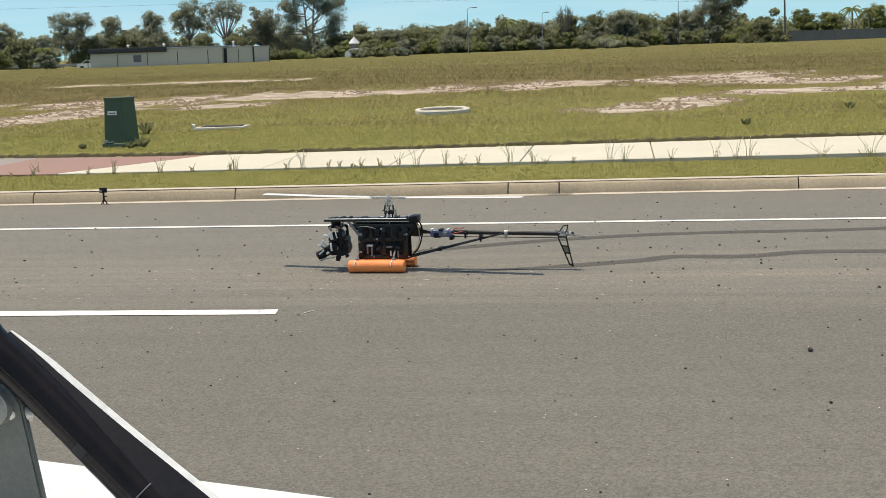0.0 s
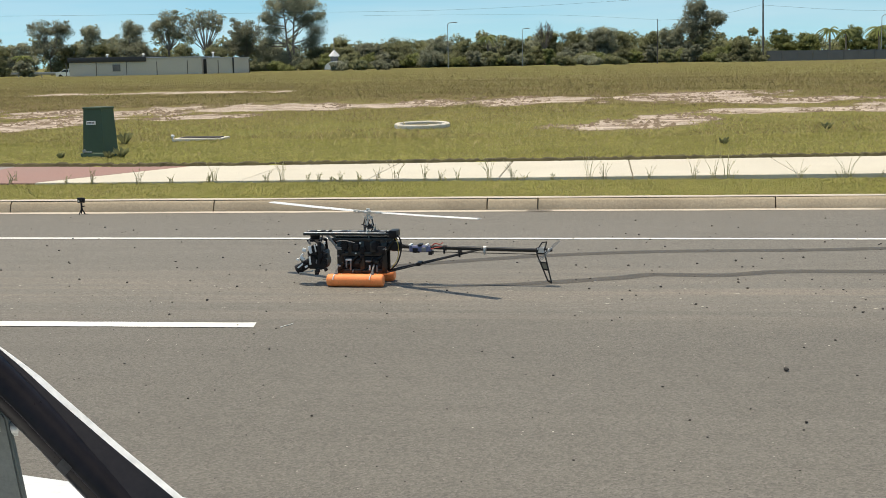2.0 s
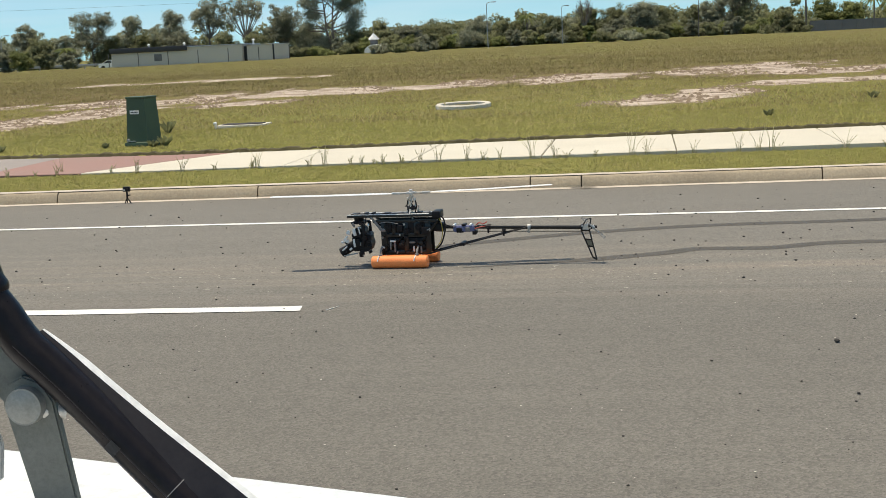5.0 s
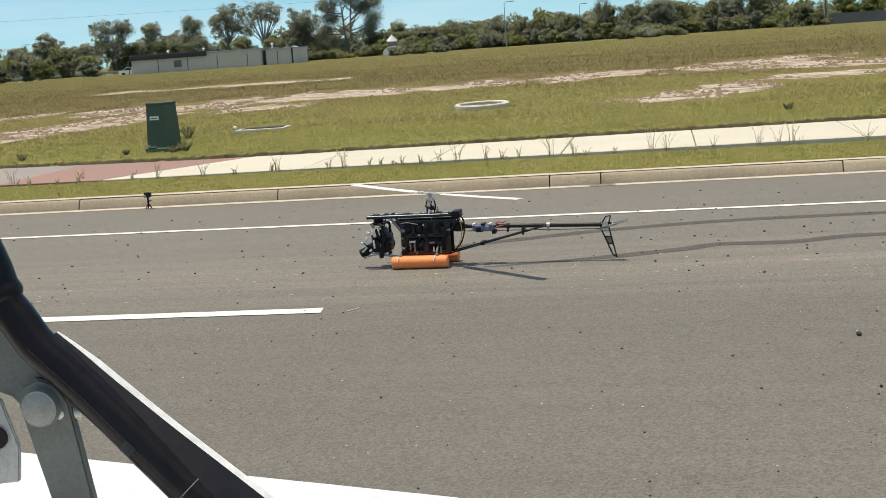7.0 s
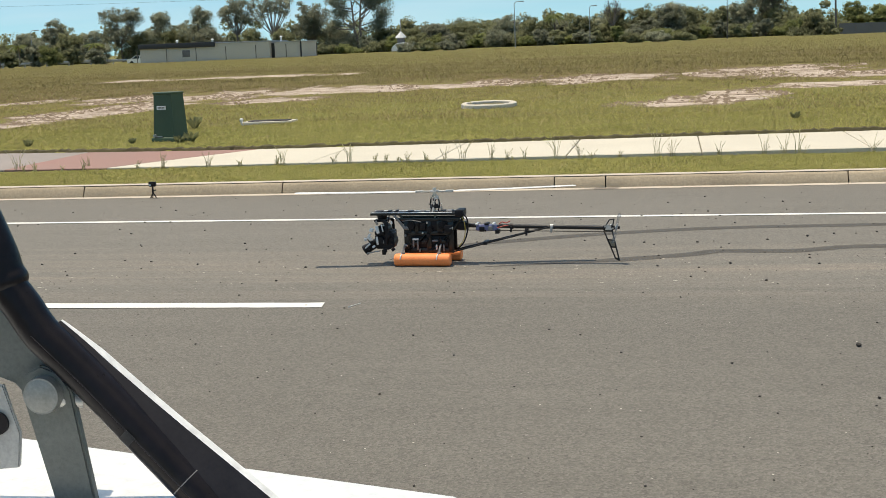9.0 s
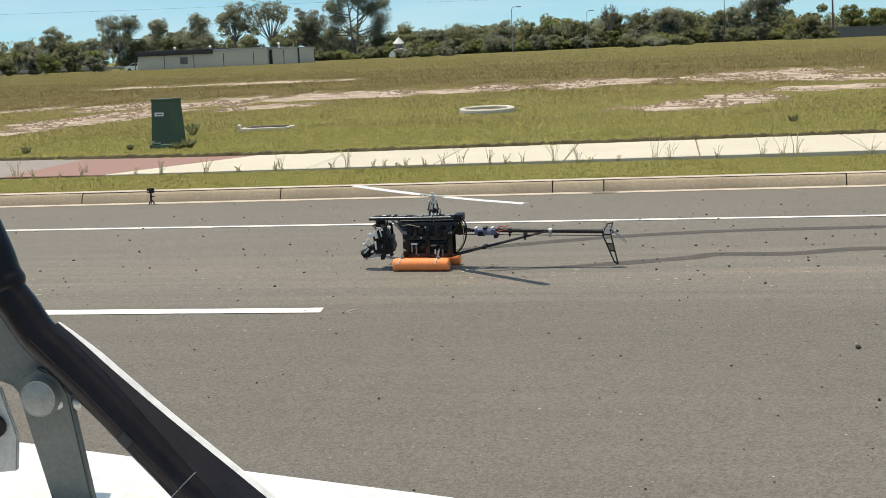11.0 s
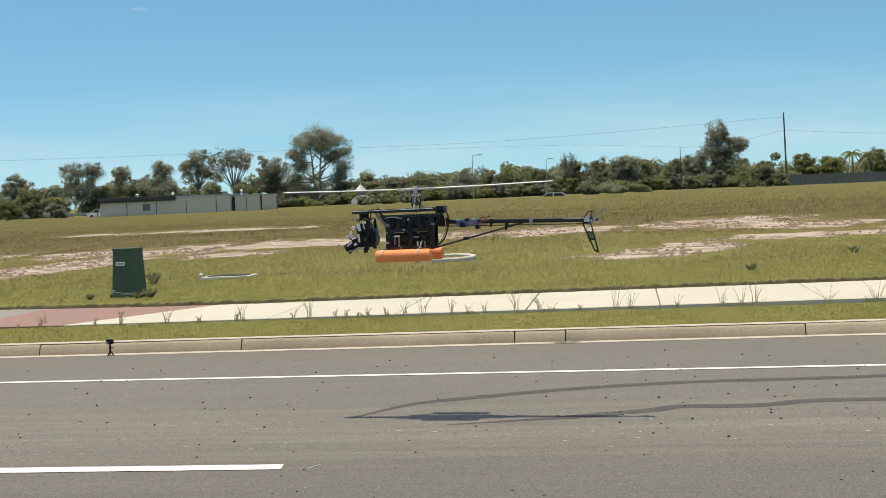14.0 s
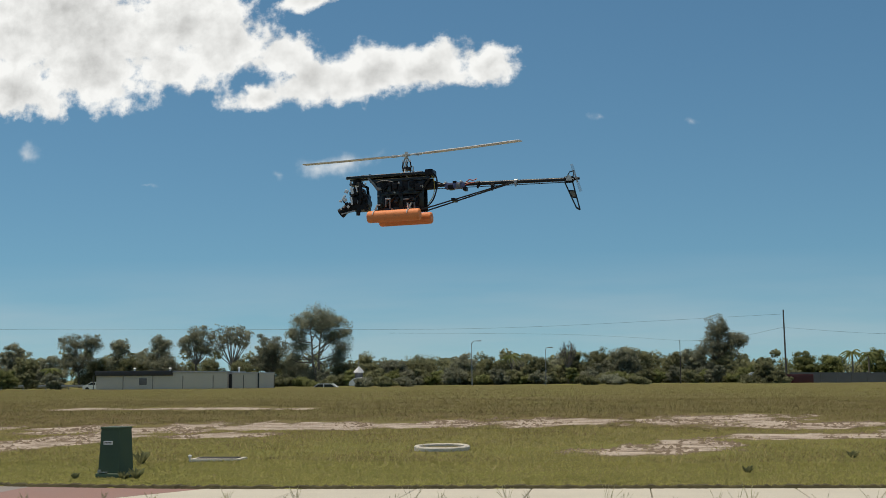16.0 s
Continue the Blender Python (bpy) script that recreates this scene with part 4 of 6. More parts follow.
def palm(x, y, h, w, seed):
    rng = np.random.default_rng(seed)
    z = float(ground_z(np.array([x]), np.array([y]))[0]) - 0.05
    ob = thing("palm_tree", "green feathery palm among the far trees", "palm", pose(x, y, z), "palms in the distance")
    bm = bmesh.new()
    pipe(bm, [(0, 0, 0), (0.1, 0, h * 0.4), (0, 0, h * 0.8)], [0.2, 0.15, 0.12], 7)
    part("trunk", bm, BARK, ob)
    bm = bmesh.new()
    for k in range(22):
        a = rng.random() * math.tau
        up = rng.uniform(-0.2, 0.9)
        d = Vector((math.cos(a), math.sin(a), 0))
        p = [Vector((0, 0, h * 0.8)) + d * (w / 2) * s + Vector((0, 0, h * 0.2 * (up * s * 1.6 - 1.3 * s * s + 0.25))) for s in (0, 0.25, 0.5, 0.75, 1.0)]
        for i in range(4):
            side = Vector((-d.y, d.x, 0)) * 0.16 * (1 - i * 0.18)
            for sg in (-1, 1):
                bm.faces.new([bm.verts.new(q) for q in (p[i], p[i + 1], p[i + 1] + side * sg + Vector((0, 0, -0.16)), p[i] + side * sg * 1.3 + Vector((0, 0, -0.2)))])
    part("crown", bm, PALM, ob)


def make_woods():
    rng = np.random.default_rng(11)
    x = np.concatenate([rng.uniform(-170, -46, 210), rng.uniform(-52, 28, 240), rng.uniform(26, 75, 70)])
    y = rng.uniform(238, 256, len(x))
    top = np.where(x < -60, 6.0, np.where(x < 27, 5.0, 4.0)) * (0.7 + 0.5 * rng.random(len(x)))
    zz = ground_z(x, y) + top * rng.random(len(x)) ** 0.6
    v, f, nv = leaf_cloud(rng, np.stack([x, y, zz], 1), rng.uniform(0.9, 1.7, len(x)), 130, 0.26, 0.8)
    tagged(new("far_woods", arrays("far_woods", v, f, BUSH, nv)), "dense dark green scrub closing the far edge of the field", "woods", kind="stuff")


def make_trees():
    # big gum with a high domed crown and two stems
    tree("gum_tree", "tall eucalyptus with a domed grey-green crown and pale trunks", -55, 229, 14.6, 11.4, 3, GUM, 0.45, 0.30, 0.20,
         lobes=[(-0.02, 0.89, 0.50, 0.10), (-0.25, 0.79, 0.40, 0.11), (0.25, 0.79, 0.42, 0.11), (0.0, 0.75, 0.36, 0.08), (-0.38, 0.64, 0.28, 0.08), (0.38, 0.64, 0.30, 0.09), (0.18, 0.60, 0.26, 0.06),
                (0.36, 0.48, 0.26, 0.07), (-0.30, 0.50, 0.26, 0.07), (-0.42, 0.34, 0.24, 0.08), (0.30, 0.34, 0.28, 0.07), (-0.1, 0.14, 0.5, 0.10)], trunks=2)
    tree("gum_tree", "dark spreading eucalyptus beside the domed gum", -64.5, 231, 9.8, 7.2, 5, GUM, 0.25, 0.25, 0.2, lobes=[(0.0, 0.72, 0.9, 0.27), (-0.1, 0.45, 0.9, 0.22)])
    tree("gum_tree", "airy open-crowned eucalyptus behind the shed", -79, 232, 11.9, 6.9, 8, GUM, 0.55, 0.35, 0.18, lobes=[(0.1, 0.83, 0.7, 0.17), (-0.22, 0.68, 0.6, 0.14), (0.2, 0.6, 0.6, 0.12)])
    bare_tree(-72, 231, 11.3, 8.3, 9, 0.8, "thin eucalyptus with many bare pale branches behind the shed")
    tree("gum_tree", "two-headed eucalyptus above the scrub", -102, 232, 10.2, 8.5, 12, GUM, 0.45, 0.3, 0.2, lobes=[(-0.22, 0.83, 0.6, 0.16), (0.28, 0.82, 0.42, 0.15), (-0.1, 0.5, 0.9, 0.2)])
    tree("gum_tree", "dark leafy eucalyptus behind the shed", -94.5, 233, 9.2, 6.0, 14, GUM, 0.3, 0.25, 0.2, lobes=[(0, 0.8, 0.6, 0.2), (0, 0.5, 1.0, 0.25)])
    tree("gum_tree", "dark leafy eucalyptus behind the shed", -87, 233, 9.8, 7.0, 15, GUM, 0.3, 0.25, 0.2, lobes=[(0.1, 0.84, 0.5, 0.16), (-0.1, 0.55, 1.0, 0.25)])
    tree("gum_tree", "dense dark eucalyptus over the highway rail", -115, 232, 8.7, 6.5, 17, GUM, 0.15, 0.2, 0.2, lobes=[(0, 0.7, 0.9, 0.3), (0, 0.4, 1.0, 0.2)])
    tree("gum_tree", "tall eucalyptus rising from the scrub", 16.5, 230, 11.3, 7.6, 21, GUM, 0.2, 0.3, 0.2, lobes=[(-0.05, 0.80, 0.62, 0.2), (0.36, 0.66, 0.5, 0.13), (-0.05, 0.5, 0.9, 0.2)])
    bare_tree(-10, 229, 7.6, 3.4, 23, 0.0, "grey dead tree above the scrub")
    scrub = [(-110, 6.2, 5.5), (-122, 6.5, 6), (-128, 5.4, 6), (-134, 5.8, 6), (-106, 6.0, 5), (-98, 5.5, 6), (-91, 6.0, 6), (-83, 5.4, 6), (-76, 5.0, 5), (-69, 4.6, 5), (-60, 5.0, 6),
             (-50, 4.3, 5.5), (-44, 4.0, 5), (-41, 4.6, 4.5), (-37, 5.3, 6.4), (-32, 4.5, 4.6), (-28, 5.3, 4.6), (-24, 4.8, 5.2), (-16, 4.9, 5.4), (-12.5, 4.9, 4.5), (-10, 6.1, 4), (-5, 6.1, 5.4),
             (-1, 6.5, 5), (3, 5.9, 5.4), (8, 5.3, 5), (12.5, 5.6, 5.2), (17.4, 4.8, 4), (21.0, 4.6, 4.4), (-20, 4.6, 5)]
    rs = np.random.default_rng(77)
    for k, (x, h, w) in enumerate(scrub):
        tree("bush_tree", "rounded dark green scrub tree at the field's edge", x, 226 + (k * 7 % 9) - (26 if x > 19 else 0), h, w * 1.25, 40 + k, (BUSH, GUM, BUSH)[k % 3], 0.1, 0.12, 0.2,
             "scrub along the field", [(rs.uniform(-0.15, 0.15), 0.70, rs.uniform(0.5, 0.85), 0.30), (rs.uniform(0, 0.3), 0.42, 0.8, 0.32), (rs.uniform(-0.35, 0), 0.33, 0.8, 0.3), (0, 0.14, 1.05, 0.14)])
    for k in range(34):
        x = -58 + k * 2.55 + rs.uniform(-1, 1)
        tree("bush", "low dusty green bush before the scrub", x, 221 + rs.uniform(-2, 3), rs.uniform(1.6, 3.4), rs.uniform(2.5, 5.0), 200 + k, (BUSH, PALM, GUM)[k % 3], 0.3, 0.1, 0.17,
             "bushes along the field", [(0, 0.55, 0.8, 0.42), (rs.uniform(-0.4, 0.4), 0.32, 0.8, 0.3)])
    for k, (x, h, w) in enumerate([(-108.5, 3.6, 3.6), (-105, 2.6, 3), (-101, 3.8, 3.4), (-97.5, 3.4, 4), (-94, 3.0, 3), (-90.5, 2.6, 3.2), (-114, 3.0, 4)]):
        tree("bush", "leafy light green bush before the guard rail", x, 193 + (k % 3), h, w, 260 + k, (PALM, BUSH, GUM)[k % 3], 0.35, 0.2, 0.17, "bushes by the guard rail", [(0, 0.65, 0.8, 0.34), (0.2, 0.35, 0.8, 0.3)])
    for k, (x, h, w) in enumerate([(-6.0, 1.5, 3.4), (-2.4, 1.7, 4.0), (1.6, 1.4, 3.2), (-33.5, 1.4, 3.4), (-36.6, 1.6, 3.6), (-40.0, 1.4, 3.0)]):
        tree("bush", "low dusty green bush at the edge of the field", x, 192.5 + k % 2, h, w, 290 + k, (BUSH, GUM)[k % 2], 0.3, 0.1, 0.15, "low bushes before the far road", [(0, 0.55, 0.8, 0.40), (0.25, 0.32, 0.8, 0.28)])
    for k, (x, h, w) in enumerate([(31, 5.2, 5.6), (35, 4.6, 5), (43, 5.6, 4.6), (47, 5.0, 5), (53, 5.4, 6), (60, 5, 6)]):
        tree("bush_tree", "light green garden tree behind the grey fence", x, 232, h, w, 90 + k, PALM, 0.35, 0.2, 0.2, "trees behind the fence", [(0, 0.75, 0.7, 0.24), (0, 0.45, 1.0, 0.25)])
    for k, (x, y, h, w) in enumerate([(-20, 228, 6.1, 4.2), (38, 226, 5.9, 4.4), (41, 228, 5.5, 4), (46, 226, 6.0, 4.4), (-120, 226, 4.5, 4.5), (-104, 224, 4.2, 4)]):
        palm(x, y, h, w, 120 + k)


def make_shed():
    """Long low cream building, fence posts before it."""
    ob = thing("shed", "long low cream shed with a dark roof fascia", "shed", pose(-78.6, 185, 0.0))
    bm = bmesh.new()
    box(bm, (0, 0, -0.3), (20.3, 9, 2.55))
    part("wall", bm, CREAM, ob)
    bm = bmesh.new()
    box(bm, (20.9, 0.5, -0.3), (25.0, 9, 2.4))
    part("wall", bm, CREAM, ob)
    # solid dark block fills the gap, its shade given as colour
    bm = bmesh.new()
    box(bm, (20.3, 0.9, -0.3), (20.9, 8.5, 2.3))
    part("passage", bm, TRIMANDSHADE, ob, "dark block painting the shaded gap between the two halves")
    bm = bmesh.new()
    box(bm, (-0.15, -0.25, 2.12), (11.9, 9.2, 2.86), 0.03)
    part("roof", bm, TRIMANDSHADE, ob, "dark fascia and roof edge")
    bm = bmesh.new()
    box(bm, (11.9, -0.1, 2.55), (20.4, 9.1, 2.72), 0.02)
    part("roof", bm, GALV, ob)
    bm = bmesh.new()
    box(bm, (20.8, 0.4, 2.40), (25.1, 9.1, 2.52), 0.02)
    part("roof", bm, GALV, ob)
    bm = bmesh.new()
    box(bm, (24.85, 0.3, -0.3), (25.05, 0.5, 2.4))
    part("downpipe", bm, TRIMANDSHADE, ob)
    w = bmesh.new()
    box(w, (6.7, -0.05, 0.75), (7.9, 0.1, 1.75), 0.02)
    part("window", w, FENCE, ob, "grey shuttered window")
    for x in (5.2, 10.8, 21.5):
        bm = bmesh.new()
        rod(bm, (x, 2, 2.5), (x, 2, 3.2), 0.16, 0.12)
        rod(bm, (x, 2, 3.15), (x, 2, 3.35), 0.28, 0.1)
        part("roof_vent", bm, ROOFWHITE, ob, "small pale roof vent")
    for k in range(7):
        x = -78.6 + 4.6 * k + 0.4
        z = float(ground_z(np.array([x]), np.array([183.0]))[0])
        bm = bmesh.new()
        rod(bm, (0, 0, -0.3), (0, 0, 1.9), 0.06)
        rod(bm, (0, 0, 1.9), (0, 0, 1.96), 0.08)
        p = new("fence_post", finish("fence_post", bm, POLE))
        p.location = (x, 183, z)
        tagged(p, "thin dark fence post before the shed", "fence post", "fence posts by the shed")


def make_kiosk():
    ob = thing("pavilion", "small white pavilion with a pointed roof", "pavilion", pose(-44.5, 214, 0.1))
    bm = bmesh.new()
    rod(bm, (0, 0, 2.45), (0, 0, 3.45), 1.0, 0.04, 4)
    box(bm, (-0.7, -0.7, 2.3), (0.7, 0.7, 2.45), 0.02)
    part("roof", bm, ROOFWHITE, ob)
    bm = bmesh.new()
    rod(bm, (0, 0, 3.3), (0, 0, 5.4), 0.05)
    part("mast", bm, GALV, ob)
    bm = bmesh.new()
    rod(bm, (0, 0, -0.2), (0, 0, 2.3), 0.65, 0.65, 8)
    part("wall", bm, FENCE, ob)
    bm = bmesh.new()
    prism(bm, [(-1.25, 0.2), (-1.2, 0.75), (-0.95, 1.05), (-0.3, 1.5), (0.6, 1.6), (1.2, 1.45), (1.75, 0.95), (2.05, 0.85), (2.1, 0.2)], -2.2, -0.75)
    part("awning", bm, ROOFWHITE, ob, "rounded white awning")


def make_poles():
    def zed(x, y):
        return float(ground_z(np.array([x]), np.array([y]))[0])

    def pole(name, label, x, y, top, r, lean=0.0, arm=0.0, mat=POLE, cross=False):
        ob = thing(name, label, "pole", pose(x, y, zed(x, y), 0, lean))
        h = top - zed(x, y)
        bm = bmesh.new()
        rod(bm, (0, 0, -0.5), (0, 0, h), r, r * 0.6)
        part("post", bm, mat, ob)
        if arm:
            bm = bmesh.new()
            pipe(bm, spline([(0, 0, h - 0.1), (arm * 0.35, 0, h + 0.25), (arm, 0, h + 0.3)], 4), r * 0.55, 6)
            box(bm, (arm - 0.1, -0.15, h + 0.22), (arm + 0.7, 0.15, h + 0.36), 0.03)
            part("lamp_arm", bm, mat, ob)
        if cross:
            bm = bmesh.new()
            box(bm, (-0.9, -0.06, h - 0.75), (0.9, 0.06, h - 0.6))
            part("crossarm", bm, mat, ob)
    pole("power_pole", "tall dark weathered power pole leaning slightly", 25.7, 214, 12.1, 0.17, -1.0)
    pole("street_lamp", "slender grey street lamp over the trees", -25.3, 214, 7.3, 0.09, 0, 0.9, GALV)
    pole("street_lamp", "slender grey street lamp over the trees", -13.0, 214, 6.1, 0.07, 0, 0.5, GALV)
    pole("power_pole", "thin grey pole over the trees", 8.9, 214, 7.4, 0.08)
    pole("street_lamp", "slender grey street lamp over the trees", 44.0, 214, 7.0, 0.09, 0, 0.9, GALV)
    pole("power_pole", "thin dark power pole at the field's edge", -111.3, 203, 10.6, 0.13, 0, 0, POLE, True)
    pole("street_lamp", "slender grey street lamp by the highway", -111, 214, 6.0, 0.08, 0, 0.8, GALV)

    def wire(pts, r=0.02):
        bm = bmesh.new()
        pipe(bm, spline(pts, 10), r, 4)
        tagged(new("power_line", finish("power_line", bm, POLE)), "thin sagging overhead power line", "power line", "power lines over the trees")
    wire([(-170, 216, 11.8), (-110, 216, 10.6), (-60, 216, 10.0), (-20, 216, 9.8), (25.4, 214, 11.4)], 0.018)
    wire([(-40, 218, 9.2), (-10, 217, 8.6), (8.9, 214, 7.3)], 0.014)
    wire([(25.6, 214, 9.2), (45, 216, 8.0), (70, 218, 9.0)], 0.018)
    wire([(8.9, 214, 7.2), (17, 214, 7.6), (25.6, 214, 9.3)], 0.018)
    fence = thing("boundary_fence", "long dark grey paling fence at the field's edge", "fence", kind="structure")
    for k in range(16):
        bm = bmesh.new()
        x0 = 26.2 + k * 2.4
        box(bm, (x0, 213.5, -1.2), (x0 + 2.36, 213.6, 1.98 - 0.02 * k))
        rod(bm, (x0, 213.45, -1.2), (x0, 213.45, 2.0), 0.06)
        part("panel", bm, FENCE, fence)
    rail = thing("guard_rail", "galvanised highway guard rail", "guard rail", kind="structure")
    for k in range(18):
        bm = bmesh.new()
        x0 = -150 + k * 4
        box(bm, (x0, 205, 0.35), (x0 + 3.98, 205.08, 0.75), 0.03)
        box(bm, (x0 + 1.9, 205.1, -1.2), (x0 + 2.1, 205.25, 0.8))
        part("rail", bm, GALV, rail)


def car(name, label, x, y, z, length=4.6, height=1.5, flip=1):
    ob = thing(name, label, "car", pose(x, y, z))
    l, h = length, height
    bm = bmesh.new()
    prism(bm, [(-l / 2, 0.3), (-l / 2, 0.62 * h), (-0.36 * l, 0.66 * h), (-0.18 * l, h), (0.24 * l, h), (0.42 * l, 0.66 * h), (l / 2, 0.6 * h), (l / 2, 0.3)], -0.85, 0.85)
    part("body", bm, CARWHITE, ob)
    for a, b, c, d in ((-0.31, -0.17, -0.02, -0.02), (0.01, 0.01, 0.22, 0.36)):
        bm = bmesh.new()
        prism(bm, [(a * l, 0.68 * h), (b * l, 0.94 * h), (c * l, 0.94 * h), (d * l, 0.68 * h)], -0.86, 0.86)
        part("window", bm, WINDOW, ob)
    for px in (-0.32 * l, 0.32 * l):
        for py in (-0.8, 0.8):
            bm = bmesh.new()
            rod(bm, (px, py - 0.1, 0.31), (px, py + 0.1, 0.31), 0.31, seg=16)
            part("wheel", bm, TYRE, ob)
    return ob


def truck(name, label, length, trailer_mat, x, y, z):
    """Cab in front at -x, box trailer behind."""
    ob = thing(name, label, "truck", pose(x, y, z))
    bm = bmesh.new()
    prism(bm, [(0, 0.5), (0, 1.5), (0.35, 1.75), (0.6, 2.7), (1.2, 3.1), (2.3, 3.1), (2.3, 0.5)], -1.2, 1.2)
    part("cab", bm, CARWHITE, ob)
    bm = bmesh.new()
    prism(bm, [(0.42, 1.75), (0.62, 2.5), (1.5, 2.5), (1.5, 1.75)], -1.21, 1.21)
    part("window", bm, WINDOW, ob)
    bm = bmesh.new()
    box(bm, (2.6, -1.25, 0.95), (length, 1.25, 2.75), 0.03)
    part("trailer", bm, trailer_mat, ob)
    bm = bmesh.new()
    box(bm, (1.5, -1.0, 0.6), (length, 1.0, 0.95))
    part("chassis", bm, TRIMANDSHADE, ob)
    for px in (1.0, 3.4, length - 2.6, length - 1.3):
        for py in (-1.05, 1.05):
            bm = bmesh.new()
            rod(bm, (px, py - 0.15, 0.48), (px, py + 0.15, 0.48), 0.48, seg=16)
            part("wheel", bm, TYRE, ob)
    return ob


# ---------------------------------------------------------------- things on the verge
def make_box():
    ob = thing("utility_cabinet", "dark green steel utility cabinet with a white label", "utility box", pose(-6.985, 17.32, 0.175, 0, 0, -14))
    ob.scale = (0.93, 0.93, 1.0)
    bm = bmesh.new()
    rows = [(0.195, 0.19, 0.10), (0.185, 0.18, 0.11), (0.160, 0.15, 0.705), (0.160, 0.15, 0.71)]
    vs = [[bm.verts.new((sx * a, sy * b, z)) for sx, sy in ((-1, -1), (1, -1), (1, 1), (-1, 1))] for a, b, z in rows]
    for p, q in zip(vs, vs[1:]):
        for k in range(4):
            bm.faces.new((p[k], p[(k + 1) % 4], q[(k + 1) % 4], q[k]))
    bm.faces.new(vs[0][::-1])
    bm.faces.new(vs[-1])
    bmesh.ops.bevel(bm, geom=[e for e in bm.edges if e.calc_face_angle(0) > 0.5], offset=0.012, segments=2, affect="EDGES")
    part("body", bm, BOXGREEN, ob)
    bm = bmesh.new()
    box(bm, (-0.172, -0.165, 0.705), (0.172, 0.165, 0.735), 0.010)
    part("lid", bm, BOXGREEN, ob)
    bm = bmesh.new()
    box(bm, (-0.215, -0.21, -0.05), (0.215, 0.21, 0.10), 0.012)
    part("plinth", bm, BOXGREEN, ob)
    bm = bmesh.new()
    box(bm, (-0.08, -0.003, -0.026), (0.08, 0.003, 0.026), m=Matrix.Translation((-0.02, -0.171, 0.52)) @ Matrix.Rotation(radians(-4), 4, "X"))
    lab = part("label_plate", bm, LABELWHITE, ob, "white label plate")
    bm = bmesh.new()
    for k in range(5):
        box(bm, (-0.062 + k * 0.026, -0.006, -0.009), (-0.042 + k * 0.026, -0.002, 0.009), m=Matrix.Translation((-0.02, -0.171, 0.52)) @ Matrix.Rotation(radians(-4), 4, "X"))
    part("print", bm, INK, lab)
    bm = bmesh.new()
    rod(bm, (-0.15, -0.215, 0.13), (-0.15, -0.175, 0.13), 0.022)
    box(bm, (-0.165, -0.205, 0.11), (-0.02, -0.18, 0.125))
    part("latch", bm, GALV, ob, "small steel latch and hasp")


def make_pits():
    z = float(ground_z(np.array([-3.4]), np.array([24.0]))[0])
    ob = thing("manhole_ring", "pale raised concrete manhole ring in the grass", "manhole", pose(-3.28, 23.4, z + 0.03, 2))
    ob.scale = (0.95, 0.95, 0.9)
    bm = bmesh.new()
    n = 40
    sect = [(0.42, -0.12), (0.425, 0.035), (0.44, 0.05), (0.515, 0.05), (0.535, 0.03), (0.54, -0.12)]
    rings = [[bm.verts.new((r * math.cos(k * math.tau / n) * (1 + random.uniform(-0.008, 0.008)), r * math.sin(k * math.tau / n), h + random.uniform(-0.004, 0.004))) for r, h in sect] for k in range(n)]
    for k in range(n):
        a, b = rings[k], rings[(k + 1) % n]
        for j in range(len(sect) - 1):
            bm.faces.new((a[j], b[j], b[j + 1], a[j + 1]))
    bmesh.ops.recalc_face_normals(bm, faces=bm.faces)
    part("ring", bm, PIT, ob)
    bm = bmesh.new()
    rod(bm, (0, 0, -0.12), (0, 0, 0.0), 0.422, seg=32)
    part("lid", bm, FIELDSOIL, ob, "sunken brown lid")
    z = float(ground_z(np.array([-6.8]), np.array([20.6]))[0])
    ob = thing("pit_frame", "low pale concrete pit frame with a white stake", "pit frame", pose(-6.56, 20.6, z, 0, 0, 3))
    ob.scale = (0.82, 0.9, 0.7)
    for lo, hi in (((-0.5, -0.30, -0.05), (0.5, -0.20, 0.075)), ((-0.5, 0.20, -0.05), (0.5, 0.30, 0.075)), ((-0.5, -0.2, -0.05), (-0.41, 0.2, 0.075)), ((0.41, -0.2, -0.05), (0.5, 0.2, 0.075))):
        bm = bmesh.new()
        box(bm, lo, hi, 0.015)
        part("edge", bm, PIT, ob)
    bm = bmesh.new()
    box(bm, (-0.40, -0.19, -0.05), (0.40, 0.19, 0.09), 0.004)
    part("lid", bm, STONE, ob, "dark inset lid")
    bm = bmesh.new()
    rod(bm, (-0.55, -0.1, -0.05), (-0.56, -0.1, 0.11), 0.026, 0.022)
    bmesh.ops.create_icosphere(bm, subdivisions=2, radius=0.04, matrix=Matrix.Translation((-0.56, -0.1, 0.12)))
    part("stake", bm, WHITEPLASTIC, ob, "short white capped stake")


